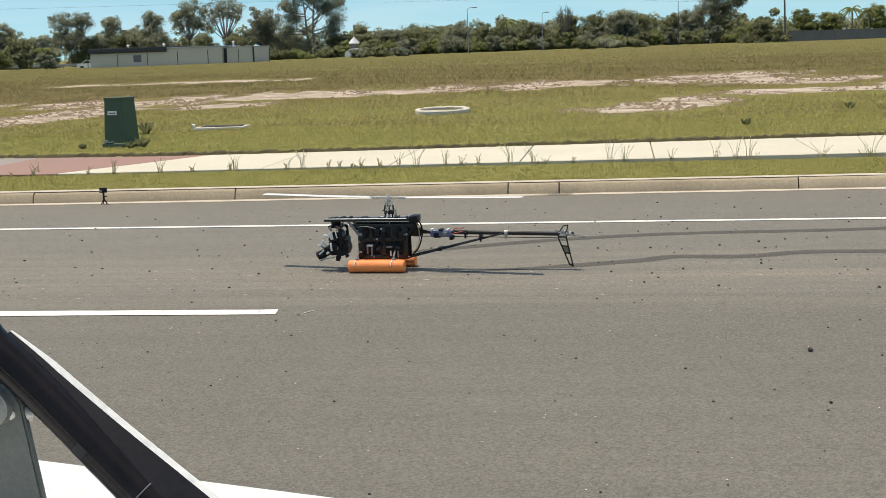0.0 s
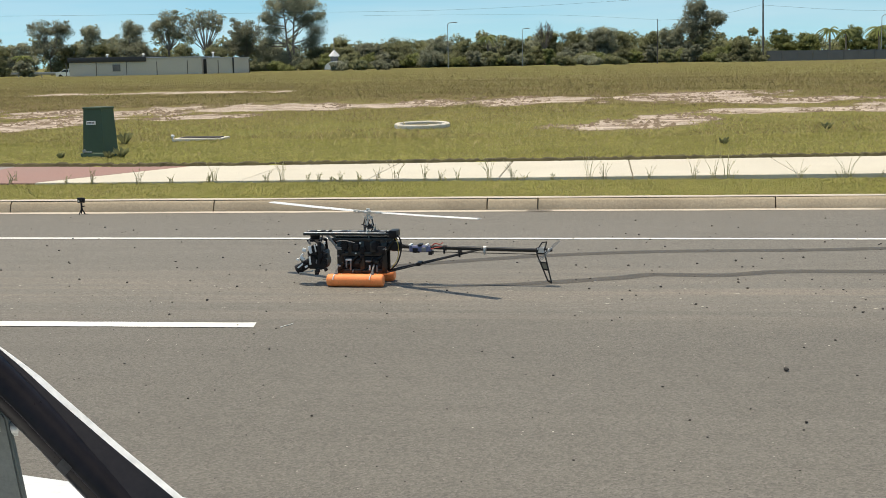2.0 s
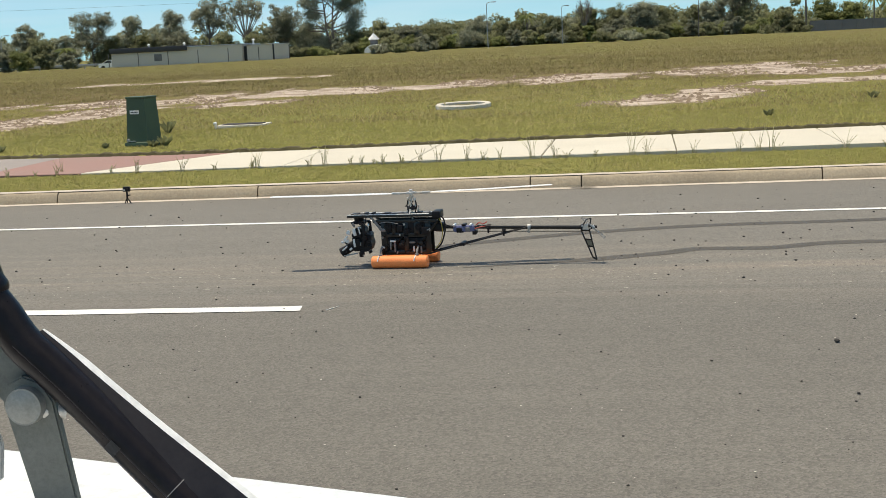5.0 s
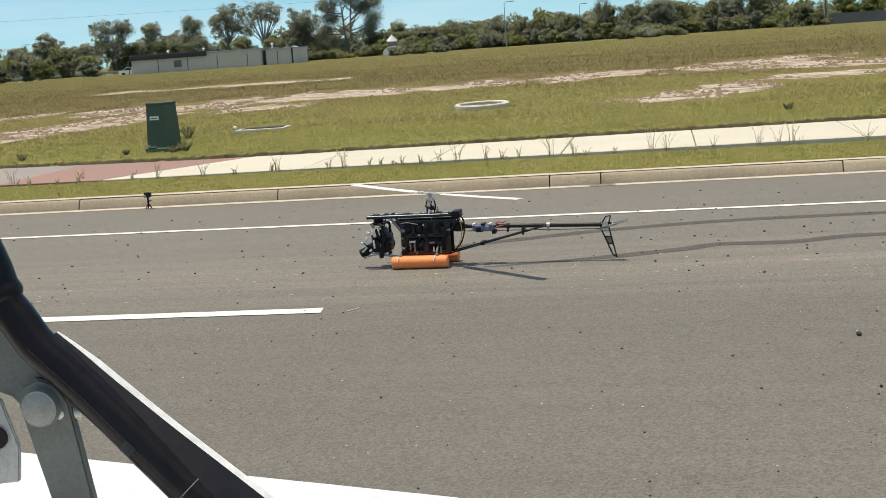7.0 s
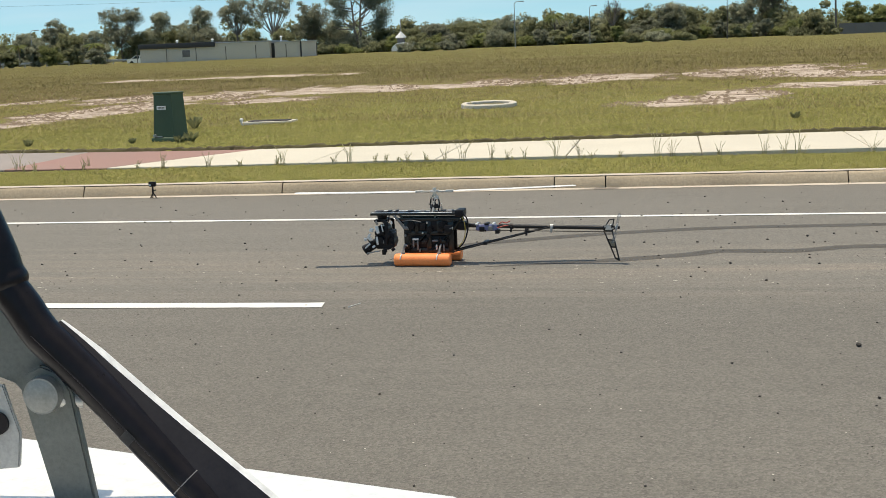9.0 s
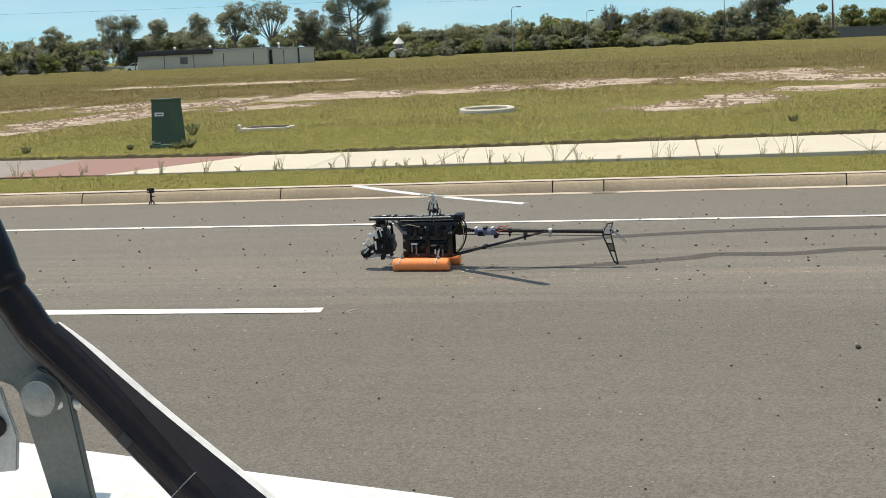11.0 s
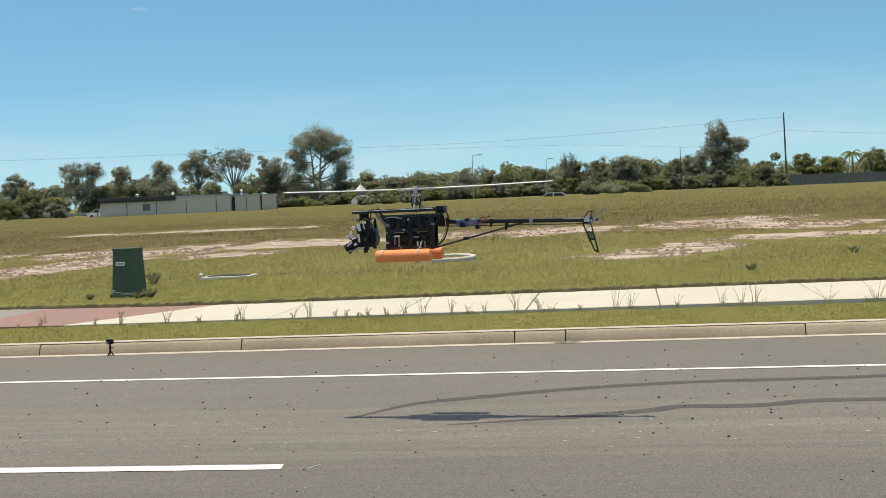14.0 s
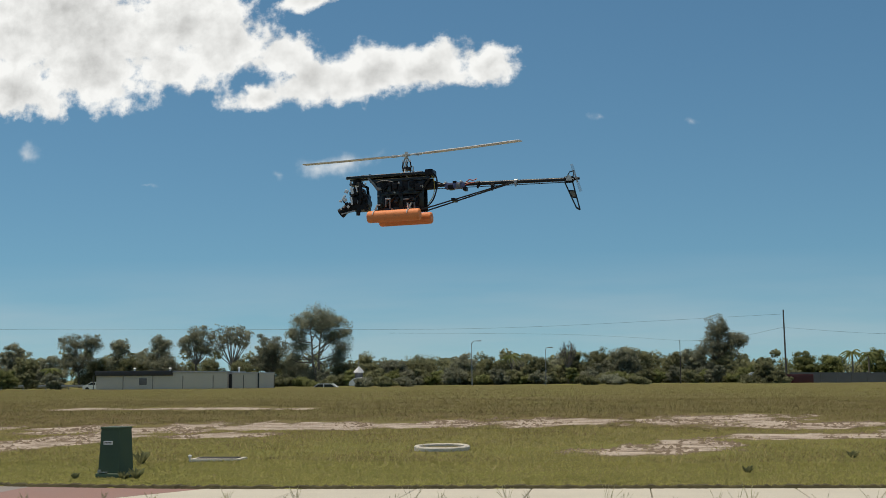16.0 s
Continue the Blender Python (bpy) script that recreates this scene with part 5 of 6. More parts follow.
def make_action_camera():
    ob = thing("action_camera", "tiny black action camera on a mini tripod by the kerb", "camera", pose(-5.19, 12.28, 0.004))
    bm = bmesh.new()
    for a in (0, 2.1, 4.2):
        pipe(bm, [(0, 0, 0.05), (0.016 * math.cos(a), 0.016 * math.sin(a), 0.03), (0.034 * math.cos(a), 0.034 * math.sin(a), 0.0)], 0.0065, 6)
    part("legs", bm, BLACK, ob)
    bm = bmesh.new()
    rod(bm, (0, 0, 0.04), (0, 0, 0.115), 0.010)
    rod(bm, (0, 0, 0.075), (0.035, 0, 0.080), 0.006)
    part("stem", bm, BLACK, ob)
    bm = bmesh.new()
    box(bm, (-0.036, -0.018, 0.115), (0.036, 0.018, 0.165), 0.006)
    body = part("body", bm, BLACK, ob)
    bm = bmesh.new()
    rod(bm, (0.014, -0.017, 0.146), (0.014, -0.028, 0.146), 0.013)
    part("lens", bm, GLASS, body)
    bm = bmesh.new()
    box(bm, (-0.03, -0.02, 0.125), (-0.012, -0.0175, 0.14))
    part("button", bm, STEEL, body)


def make_weeds():
    spots = [(-6.8, 14.3, 0.22), (-4.35, 14.1, 0.2), (-3.57, 14.12, 0.24), (-2.5, 14.2, 0.16), (-2.3, 14.2, 0.26), (-1.98, 14.2, 0.2), (-1.24, 14.14, 0.3), (-0.98, 14.1, 0.3), (-0.16, 14.22, 0.32), (0.0, 14.25, 0.22),
             (0.97, 14.22, 0.27), (1.19, 14.3, 0.3), (1.32, 14.2, 0.32), (-5.2, 14.0, 0.18), (-1.6, 14.15, 0.14), (2.1, 14.3, 0.22), (2.6, 14.3, 0.3), (-5.75, 14.0, 0.2), (-7.6, 14.1, 0.25), (0.5, 14.2, 0.15)]
    extra = np.random.default_rng(19)
    spots += [(x, path_near(x) + 0.06, h) for x, h in zip(extra.uniform(-8, 3.5, 34), extra.uniform(0.05, 0.15, 34))]
    for x, y, h in spots:
        rng = np.random.default_rng(int((x + 20) * 100))
        bm = bmesh.new()
        for k in range(8):
            a, l = rng.random() * math.tau, h * rng.uniform(0.35, 1.1)
            sp = l * rng.uniform(0.2, 0.7)
            p = [Vector((0.03 * math.cos(a), 0.03 * math.sin(a), -0.02)), Vector((sp * 0.35 * math.cos(a), sp * 0.35 * math.sin(a), l * 0.5)), Vector((sp * math.cos(a), sp * 0.6 * math.sin(a), l))]
            pipe(bm, spline(p, 3), [0.0028, 0.0026, 0.0024, 0.0022, 0.002, 0.0016, 0.001], 4)
            for j in range(6):
                c = p[0].lerp(p[1], rng.random()) if j % 3 == 0 else p[1].lerp(p[2], rng.random())
                d = Vector(rng.normal(size=3)).normalized() * rng.uniform(0.008, 0.02)
                e = d.orthogonal().normalized() * 0.0032
                bm.faces.new([bm.verts.new(q) for q in (c - e, c + d * 0.6 - e * 1.4, c + d, c + e)])
        z = float(ground_z(np.array([x]), np.array([y - 0.15]))[0])
        ob = new("weed", finish("weed", bm, WEED))
        ob.location = (x, y - 0.06, z)
        tagged(ob, "spindly dry weed at the footpath edge", "weed", "weeds along the footpath")
    for x, y, h in [(-6.60, 17.10, 0.14), (-6.74, 17.0, 0.10), (-7.65, 20.0, 0.20), (-7.45, 17.05, 0.08), (-9.0, 17.0, 0.10), (1.7, 18.6, 0.10), (3.6, 21.5, 0.12)]:
        rng = np.random.default_rng(int((x + 40) * 100))
        bm = bmesh.new()
        for k in range(46):
            a = rng.random() * math.tau
            l = h * rng.uniform(0.45, 1.1)
            sp = h * rng.uniform(0.15, 0.9)
            d = Vector((math.cos(a), math.sin(a), 0))
            e = Vector((-d.y, d.x, 0)) * (0.007 + 0.025 * h)
            o = d * h * 0.15 * rng.random()
            p = o + d * sp * 0.45 + Vector((0, 0, l * 0.7))
            bm.faces.new([bm.verts.new(q) for q in (o - e * 0.5 - Vector((0, 0, 0.02)), o + e * 0.5 - Vector((0, 0, 0.02)), p + e, o + d * sp + Vector((0, 0, l)), p - e)])
        ob = new("shrub", finish("shrub", bm, BUSH))
        ob.location = (x, y, float(ground_z(np.array([x]), np.array([y]))[0]))
        tagged(ob, "small leafy green weed clump in the grass", "shrub", "weed clumps in the field")


def make_stones():
    rng = np.random.default_rng(5)
    vs, fs = [], []
    n = 640
    ico = bmesh.new()
    bmesh.ops.create_icosphere(ico, subdivisions=1, radius=1.0)
    base = np.array([v.co[:] for v in ico.verts])
    tri = np.array([[v.index for v in f.verts] for f in ico.faces])
    ico.free()
    for k in range(n):
        y = rng.uniform(3.4, 7.3) if k % 3 == 0 else rng.uniform(7.2, 12.1)
        x = rng.uniform(-0.6 * y, 0.27 * y)
        s = (0.0036 + 0.0078 * rng.random() ** 2.6) * (0.62 if y < 7.2 else 0.9)
        p = base * rng.uniform(0.7, 1.2, base.shape) * s * np.array([1.1, 1, 0.7]) + np.array([x, y, s * 0.4])
        fs.append(tri + len(vs) * len(base))
        vs.append(p)
    tagged(new("gravel", arrays("gravel", np.concatenate(vs), np.concatenate(fs), STONE)), "scattered dark gravel crumbs on the asphalt", "gravel", kind="stuff")
    vs, fs = [], []
    for k in range(420):
        y = rng.uniform(7.3, 8.4) if k % 2 else rng.uniform(3.4, 9.0)
        x = rng.uniform(-0.6 * y, 0.27 * y)
        w, l = rng.uniform(0.003, 0.007), rng.uniform(0.004, 0.03) if k % 6 == 1 else rng.uniform(0.002, 0.006)
        a = rng.normal() * 0.5
        c, d = np.array([math.cos(a), math.sin(a), 0]) * l, np.array([-math.sin(a), math.cos(a), 0]) * w
        o = np.array([x, y, 0.0035])
        fs.append(np.array([[0, 1, 2, 3]]) + 4 * k)
        vs.append(np.stack([o - c, o - d, o + c * rng.uniform(0.5, 1), o + d]))
    tagged(new("pale_chips", arrays("pale_chips", np.concatenate(vs), np.concatenate(fs), PIT)), "pale chips and scuffs on the asphalt", "chips", kind="stuff")
    bm = bmesh.new()
    rod(bm, (-1.80, 6.885, 0.003), (-1.752, 6.985, 0.003), 0.003, 0.002, 6)
    tagged(new("chalk_scratch", finish("chalk_scratch", bm, LINE)), "short white scratch on the asphalt", "scratch")
    bm = bmesh.new()
    bmesh.ops.create_icosphere(bm, subdivisions=3, radius=0.0125)
    for v in bm.verts:
        v.co *= 1 + 0.25 * noise.noise(v.co * 60)
        v.co.z *= 0.75
    ob = new("stone", finish("stone", bm, STONE))
    ob.location = (0.832, 5.985, 0.010)
    tagged(ob, "single dark lump of stone on the asphalt", "stone", "loose stones on the road")
    ob = copy_thing(ob, pose(0.792, 5.115, 0.006, 0, 0, 70))
    ob.scale = (0.55, 0.55, 0.55)


make_ground()
make_road()
make_kerb()
make_kerb_stains()
make_path()
make_shade_edge()
make_grass()
make_woods()
make_trees()
make_shed()
make_kiosk()
make_poles()
make_box()
make_pits()
make_action_camera()
make_weeds()
make_stones()


# ---------------------------------------------------------------- model helicopter
# local space: nose towards -x, tail towards +x, +y away from the road's near side, z up from the ground under the mast
def make_helicopter():
    ob = thing("model_helicopter", "large black radio-controlled helicopter with orange foam floats", "model helicopter")
    # foam floats
    for y in (-0.115, 0.115):
        bm = bmesh.new()
        x0, x1, r = (-0.258, 0.120, 0.042) if y < 0 else (-0.24, 0.145, 0.042)
        prof = [(x0, r * 0.80), (x0 + 0.006, r * 0.95), (x0 + 0.02, r), (x0 + 0.12, r * 0.99), (x0 + 0.25, r * 1.0), (x1 - 0.02, r), (x1 - 0.006, r * 0.95), (x1, r * 0.80)]
        pipe(bm, [(x, y, r) for x, _ in prof], [q for _, q in prof], 24)
        f = part("float", bm, ORANGE, ob, "orange foam float tube")
        for x in (-0.20, 0.045):
            bm = bmesh.new()
            pipe(bm, [(x + 0.012 * math.sin(a), y + math.sin(a) * (r + 0.002), r + math.cos(a) * (r + 0.002)) for a in [radians(-78 + 7 * k) for k in range(9)]], 0.0042, 6)
            part("strap", bm, WHITEPLASTIC, f, "pale cable tie")
    # legs from frame to floats
    for x in (-0.20, 0.045):
        for s in (-1, 1):
            bm = bmesh.new()
            pipe(bm, spline([(x, s * 0.115, 0.085), (x, s * 0.10, 0.11), (x, s * 0.055, 0.135)], 4), 0.007, 8)
            box(bm, (x - 0.012, s * 0.115 - 0.012, 0.08), (x + 0.012, s * 0.115 + 0.012, 0.094), 0.003)
            part("skid_leg", bm, GREYPLASTIC, ob)
    # side frames: plates with cut-outs built from bars
    bars = [((-0.205, 0.078), (0.128, 0.108)), ((-0.255, 0.292), (0.178, 0.312)), ((-0.205, 0.078), (-0.172, 0.30)), ((0.096, 0.078), (0.132, 0.30)),
            ((-0.05, 0.09), (-0.02, 0.30)), ((-0.19, 0.195), (0.12, 0.222)), ((0.02, 0.20), (0.06, 0.30)), ((-0.13, 0.20), (-0.105, 0.30))]
    for s in (-1, 1):
        bm = bmesh.new()
        for lo, hi in bars:
            box(bm, (lo[0], s * 0.052 - 0.0015, lo[1]), (hi[0], s * 0.052 + 0.0015, hi[1]), 0.001)
        for (a, b) in (((-0.17, 0.10), (-0.06, 0.195)), ((-0.02, 0.10), (0.10, 0.195)), ((0.13, 0.235), (0.178, 0.30))):
            p = Vector((a[0], s * 0.052, a[1]))
            q = Vector((b[0], s * 0.052, b[1]))
            rod(bm, p, q, 0.010, seg=4)
        part("side_frame", bm, CARBON, ob, "black carbon side frame with cut-outs")
    bm = bmesh.new()
    box(bm, (-0.165, -0.040, 0.105), (0.10, 0.040, 0.19), 0.008)
    part("fuel_tank", bm, BLACK, ob)
    bm = bmesh.new()
    box(bm, (-0.16, -0.045, 0.215), (0.115, 0.045, 0.295), 0.006)
    part("gearbox", bm, BLACK, ob)
    # main gear, clutch bell and fan
    for x, z, r, mat in ((-0.155, 0.262, 0.026, BLACK), (-0.03, 0.235, 0.022, BLACK), (0.055, 0.262, 0.026, BLACK)):
        bm = bmesh.new()
        rod(bm, (x, -0.064, z), (x, -0.040, z), r, seg=24)
        rod(bm, (x, -0.070, z), (x, -0.062, z), r * 0.4, seg=12)
        for k in range(8):
            a = k * math.tau / 8
            box(bm, (-0.003, -0.068, r * 0.4), (0.003, -0.062, r * 0.92), m=Matrix.Translation((x, 0, z)) @ Matrix.Rotation(a, 4, "Y"))
        part("gear", bm, mat, ob)
    # servos, ignition boxes and light brackets
    for x0, x1, y0, y1, z0, z1, mat in ((-0.145, -0.105, -0.072, -0.05, 0.165, 0.176, WHITEPLASTIC), (-0.145, -0.135, -0.072, -0.05, 0.115, 0.170, GREYPLASTIC), (-0.116, -0.106, -0.072, -0.05, 0.10, 0.165, GREYPLASTIC),
                                        (-0.012, 0.028, -0.070, -0.05, 0.155, 0.166, GREYPLASTIC), (0.012, 0.022, -0.070, -0.05, 0.10, 0.135, WHITEPLASTIC), (0.060, 0.070, -0.070, -0.05, 0.09, 0.135, GREYPLASTIC),
                                        (-0.235, -0.20, -0.03, 0.03, 0.268, 0.292, BLACK), (-0.09, -0.055, -0.075, -0.05, 0.235, 0.275, BLACK), (0.075, 0.125, -0.075, -0.05, 0.215, 0.262, BLACK), (-0.20, -0.17, -0.066, -0.05, 0.235, 0.255, GREYPLASTIC)):
        bm = bmesh.new()
        box(bm, (x0, y0, z0), (x1, y1, z1), 0.003)
        part("servo", bm, mat, ob)
        bm = bmesh.new()
        box(bm, (x0 + 0.002, -y1, z0), (x1 - 0.002, -y0, z1), 0.003)
        part("servo", bm, mat, ob)
    # top tray: two long rails and a plate with packs
    for y in (-0.048, 0.048):
        bm = bmesh.new()
        box(bm, (-0.432, y - 0.010, 0.329), (0.178, y + 0.010, 0.345), 0.003)
        part("rail", bm, CARBON, ob)
        # white strip added for the sun's highlight on the rail top
        bm = bmesh.new()
        box(bm, (-0.425, y - 0.0125, 0.3455), (0.125, y + 0.010, 0.3485), 0.001)
        part("rail_strip", bm, WHITEPLASTIC, ob, "white strip painting the sunlit top of the rail")
    bm = bmesh.new()
    box(bm, (-0.33, -0.034, 0.345), (0.165, 0.034, 0.350), 0.001)
    part("tray", bm, BLACK, ob)
    for x0, x1, z1, mat in ((-0.325, -0.30, 0.356, BLACK), (-0.27, -0.255, 0.358, BLACK), (-0.19, -0.15, 0.3535, BLACK), (-0.11, -0.07, 0.355, GREYPLASTIC), (0.03, 0.07, 0.355, BLACK), (0.08, 0.12, 0.356, GREYPLASTIC), (-0.41, -0.36, 0.352, BLACK)):
        bm = bmesh.new()
        box(bm, (x0, -0.034, 0.350), (x1, 0.034, z1), 0.002)
        part("receiver", bm, mat, ob)
    bm = bmesh.new()
    box(bm, (0.145, -0.06, 0.315), (0.20, 0.06, 0.362), 0.006)
    part("rear_block", bm, BLACK, ob)
    bm = bmesh.new()
    pipe(bm, spline([(-0.27, -0.05, 0.33), (-0.235, -0.055, 0.29), (-0.21, -0.052, 0.255), (-0.20, -0.052, 0.24)], 4), 0.009, 8)
    part("front_brace", bm, GREYPLASTIC, ob, "grey diagonal brace")
    bm = bmesh.new()
    pipe(bm, spline([(-0.27, 0.05, 0.33), (-0.235, 0.055, 0.29), (-0.21, 0.052, 0.255), (-0.20, 0.052, 0.24)], 4), 0.009, 8)
    part("front_brace", bm, GREYPLASTIC, ob, "grey diagonal brace")
    # camera gimbal under the nose
    bm = bmesh.new()
    rod(bm, (-0.365, 0, 0.328), (-0.365, 0, 0.285), 0.035, 0.028, 16)
    box(bm, (-0.41, -0.05, 0.285), (-0.32, 0.05, 0.30), 0.004)
    part("gimbal_mount", bm, BLACK, ob)
    bm = bmesh.new()
    for s in (-1, 1):
        bm = bmesh.new()
        pipe(bm, [(-0.35, s * 0.05, 0.295), (-0.318, s * 0.085, 0.285), (-0.312, s * 0.09, 0.20), (-0.325, s * 0.088, 0.14)], 0.012, 6)
        part("gimbal_arm", bm, BLACK, ob)
    # random gimbal bits; the white ones stand for small highlights on black parts
    bits = np.random.default_rng(31)
    for k in range(26):
        c = Vector((bits.uniform(-0.455, -0.275), bits.uniform(-0.10, -0.075), bits.uniform(0.085, 0.30)))
        if c.x < -0.40 and c.z > 0.25:
            continue
        h = Vector((bits.uniform(0.004, 0.015), bits.uniform(0.004, 0.010), bits.uniform(0.004, 0.014)))
        bm = bmesh.new()
        box(bm, -h, h, 0.002, Matrix.Translation(c) @ Matrix.Rotation(bits.uniform(-0.6, 0.6), 4, "Y"))
        part("gimbal_bracket", bm, (BLACK, BLACK, BLACK, BLACK, WHITEPLASTIC, BLACK, GREYPLASTIC)[k % 7], ob)
    # random small fittings; the bright steel ones are added as glints
    for k in range(30):
        c = Vector((bits.uniform(-0.195, 0.125), bits.uniform(-0.068, -0.056), bits.uniform(0.095, 0.305)))
        h = Vector((bits.uniform(0.003, 0.016), bits.uniform(0.003, 0.008), bits.uniform(0.003, 0.011)))
        bm = bmesh.new()
        box(bm, -h, h, 0.0015, Matrix.Translation(c) @ Matrix.Rotation(bits.uniform(-0.4, 0.4), 4, "Y"))
        part("fitting", bm, (BLACK, BLACK, CARBON, BLACK, GREYPLASTIC, STEEL, CARBON)[k % 7], ob)
    bm = bmesh.new()
    box(bm, (-0.40, -0.07, 0.105), (-0.285, 0.07, 0.225), 0.012)
    box(bm, (-0.325, -0.075, 0.115), (-0.272, 0.02, 0.215), 0.010)
    rod(bm, (-0.318, -0.078, 0.155), (-0.318, 0.03, 0.155), 0.052, 0.050, 24)
    rod(bm, (-0.345, -0.07, 0.235), (-0.345, 0.03, 0.235), 0.038, 0.036, 20)
    cb = part("camera_body", bm, BLACK, ob, "black film camera in the gimbal")
    bm = bmesh.new()
    rod(bm, (-0.40, -0.03, 0.145), (-0.465, -0.03, 0.105), 0.030, 0.030, 20)
    rod(bm, (-0.46, -0.03, 0.108), (-0.485, -0.03, 0.092), 0.032, 0.036, 20)
    part("lens", bm, BLACK, cb)
    bm = bmesh.new()
    rod(bm, (-0.483, -0.03, 0.0933), (-0.487, -0.03, 0.0907), 0.030, 0.030, 20)
    part("lens_glass", bm, GLASS, cb)
    for x0, y0, z0, x1, y1, z1, mat, turn in ((-0.43, -0.10, 0.225, -0.405, -0.085, 0.25, WHITEPLASTIC, 25), (-0.385, -0.105, 0.215, -0.365, -0.09, 0.265, WHITEPLASTIC, -14), (-0.345, -0.105, 0.225, -0.338, -0.09, 0.275, WHITEPLASTIC, -14), (-0.445, -0.10, 0.175, -0.43, -0.085, 0.215, WHITEPLASTIC, 30), (-0.385, -0.105, 0.14, -0.372, -0.092, 0.195, WHITEPLASTIC, -6), (-0.475, -0.09, 0.165, -0.455, -0.075, 0.18, WHITEPLASTIC, 10), (-0.475, -0.085, 0.125, -0.425, -0.07, 0.135, WHITEPLASTIC, -40), (-0.46, -0.095, 0.085, -0.36, -0.08, 0.093, ALLOY, -10), (-0.415, -0.105, 0.12, -0.395, -0.09, 0.135, WHITEPLASTIC, -35)):
        bm = bmesh.new()
        c = Vector(((x0 + x1) / 2, (y0 + y1) / 2, (z0 + z1) / 2))
        h = (Vector((x1, y1, z1)) - Vector((x0, y0, z0))) / 2
        box(bm, -h, h, 0.003, Matrix.Translation(c) @ Matrix.Rotation(radians(turn), 4, "Y"))
        part("gimbal_bracket", bm, mat, ob)
    bm = bmesh.new()
    rod(bm, (-0.36, -0.098, 0.17), (-0.36, -0.075, 0.17), 0.022, seg=16)
    part("gimbal_motor", bm, BLACK, ob)
    bm = bmesh.new()
    rod(bm, (-0.31, -0.10, 0.20), (-0.31, -0.075, 0.20), 0.017, seg=16)
    part("gimbal_motor", bm, BLACK, ob)
    bm = bmesh.new()
    rod(bm, (-0.345, -0.06, 0.10), (-0.345, -0.06, 0.068), 0.016, 0.014, 12)
    part("gimbal_motor", bm, BLACK, ob)
    # tail boom, push rod, braces
    bm = bmesh.new()
    rod(bm, (0.13, 0, 0.254), (1.155, 0, 0.231), 0.0135, seg=16)
    part("tail_boom", bm, CARBON, ob)
    bm = bmesh.new()
    box(bm, (0.12, -0.035, 0.228), (0.215, 0.035, 0.280), 0.006)
    part("boom_clamp", bm, BLACK, ob)
    bm = bmesh.new()
    rod(bm, (0.16, -0.022, 0.226), (1.12, -0.022, 0.209), 0.0028, seg=6)
    part("push_rod", bm, CARBON, ob)
    for x, z in ((0.60, 0.2225), (0.765, 0.2405), (0.33, 0.25), (0.50, 0.245)):
        bm = bmesh.new()
        rod(bm, (x, 0, z), (x + 0.022, 0, z), 0.0185, seg=12)
        box(bm, (x + 0.004, -0.028, z - 0.036), (x + 0.016, -0.012, z + 0.002), 0.002)
        part("rod_guide", bm, ALLOY if x > 0.7 else BLACK, ob)
    for s in (-1, 1):
        bm = bmesh.new()
        rod(bm, (0.115, s * 0.05, 0.083), (0.775, s * 0.012, 0.243), 0.0052, seg=8)
        part("boom_brace", bm, CARBON, ob)
    bm = bmesh.new()
    box(bm, (0.325, -0.05, 0.125), (0.352, 0.05, 0.146), 0.003, Matrix.Translation((0, 0, 0.004)))
    part("brace_clip", bm, BLACK, ob)
    # electronics pod on the boom
    bm = bmesh.new()
    box(bm, (0.275, -0.030, 0.217), (0.42, 0.030, 0.260), 0.012)
    pod = part("pod", bm, BLUE, ob, "blue-wrapped electronics pod")
    for x0, x1, z0, z1, mat in ((0.275, 0.292, 0.266, 0.277, WHITEPLASTIC), (0.335, 0.36, 0.266, 0.276, BLACK), (0.385, 0.40, 0.266, 0.274, WHITEPLASTIC), (0.30, 0.335, 0.214, 0.246, BLACK), (0.36, 0.39, 0.222, 0.25, GREYPLASTIC), (0.405, 0.43, 0.200, 0.225, BLACK)):
        bm = bmesh.new()
        box(bm, (x0, -0.034, min(z0, 0.257)), (x1, 0.034, min(z1, 0.27)), 0.003)
        part("connector", bm, mat, pod)
    for pts, mat, r in (([(0.19, -0.03, 0.34), (0.225, -0.05, 0.30), (0.228, -0.055, 0.23), (0.20, -0.05, 0.15), (0.155, -0.04, 0.105)], BLACK, 0.005), ([(0.18, -0.04, 0.335), (0.21, -0.06, 0.27), (0.205, -0.06, 0.18), (0.165, -0.055, 0.12)], YELLOWWIRE, 0.003),
                        ([(0.42, 0, 0.255), (0.45, -0.01, 0.275), (0.475, -0.01, 0.268), (0.50, 0, 0.28)], REDWIRE, 0.0035), ([(0.42, -0.02, 0.238), (0.455, -0.02, 0.248), (0.49, -0.01, 0.252)], REDWIRE, 0.0035), ([(0.20, -0.02, 0.26), (0.23, -0.03, 0.268), (0.27, -0.02, 0.25)], BLACK, 0.004),
                        ([(-0.30, -0.06, 0.33), (-0.305, -0.075, 0.29), (-0.33, -0.08, 0.26)], BLACK, 0.004), ([(-0.21, -0.055, 0.29), (-0.15, -0.075, 0.30), (-0.08, -0.07, 0.285)], GREYPLASTIC, 0.003)):
        bm = bmesh.new()
        pipe(bm, spline(pts, 6), r, 6)
        part("wire", bm, mat, ob)
    # tail: gear case, fin frame, rotor
    bm = bmesh.new()
    box(bm, (1.110, -0.020, 0.214), (1.175, 0.020, 0.250), 0.006)
    rod(bm, (1.17, 0, 0.232), (1.215, 0, 0.233), 0.014, 0.008, 12)
    part("tail_case", bm, BLACK, ob)
    bm = bmesh.new()
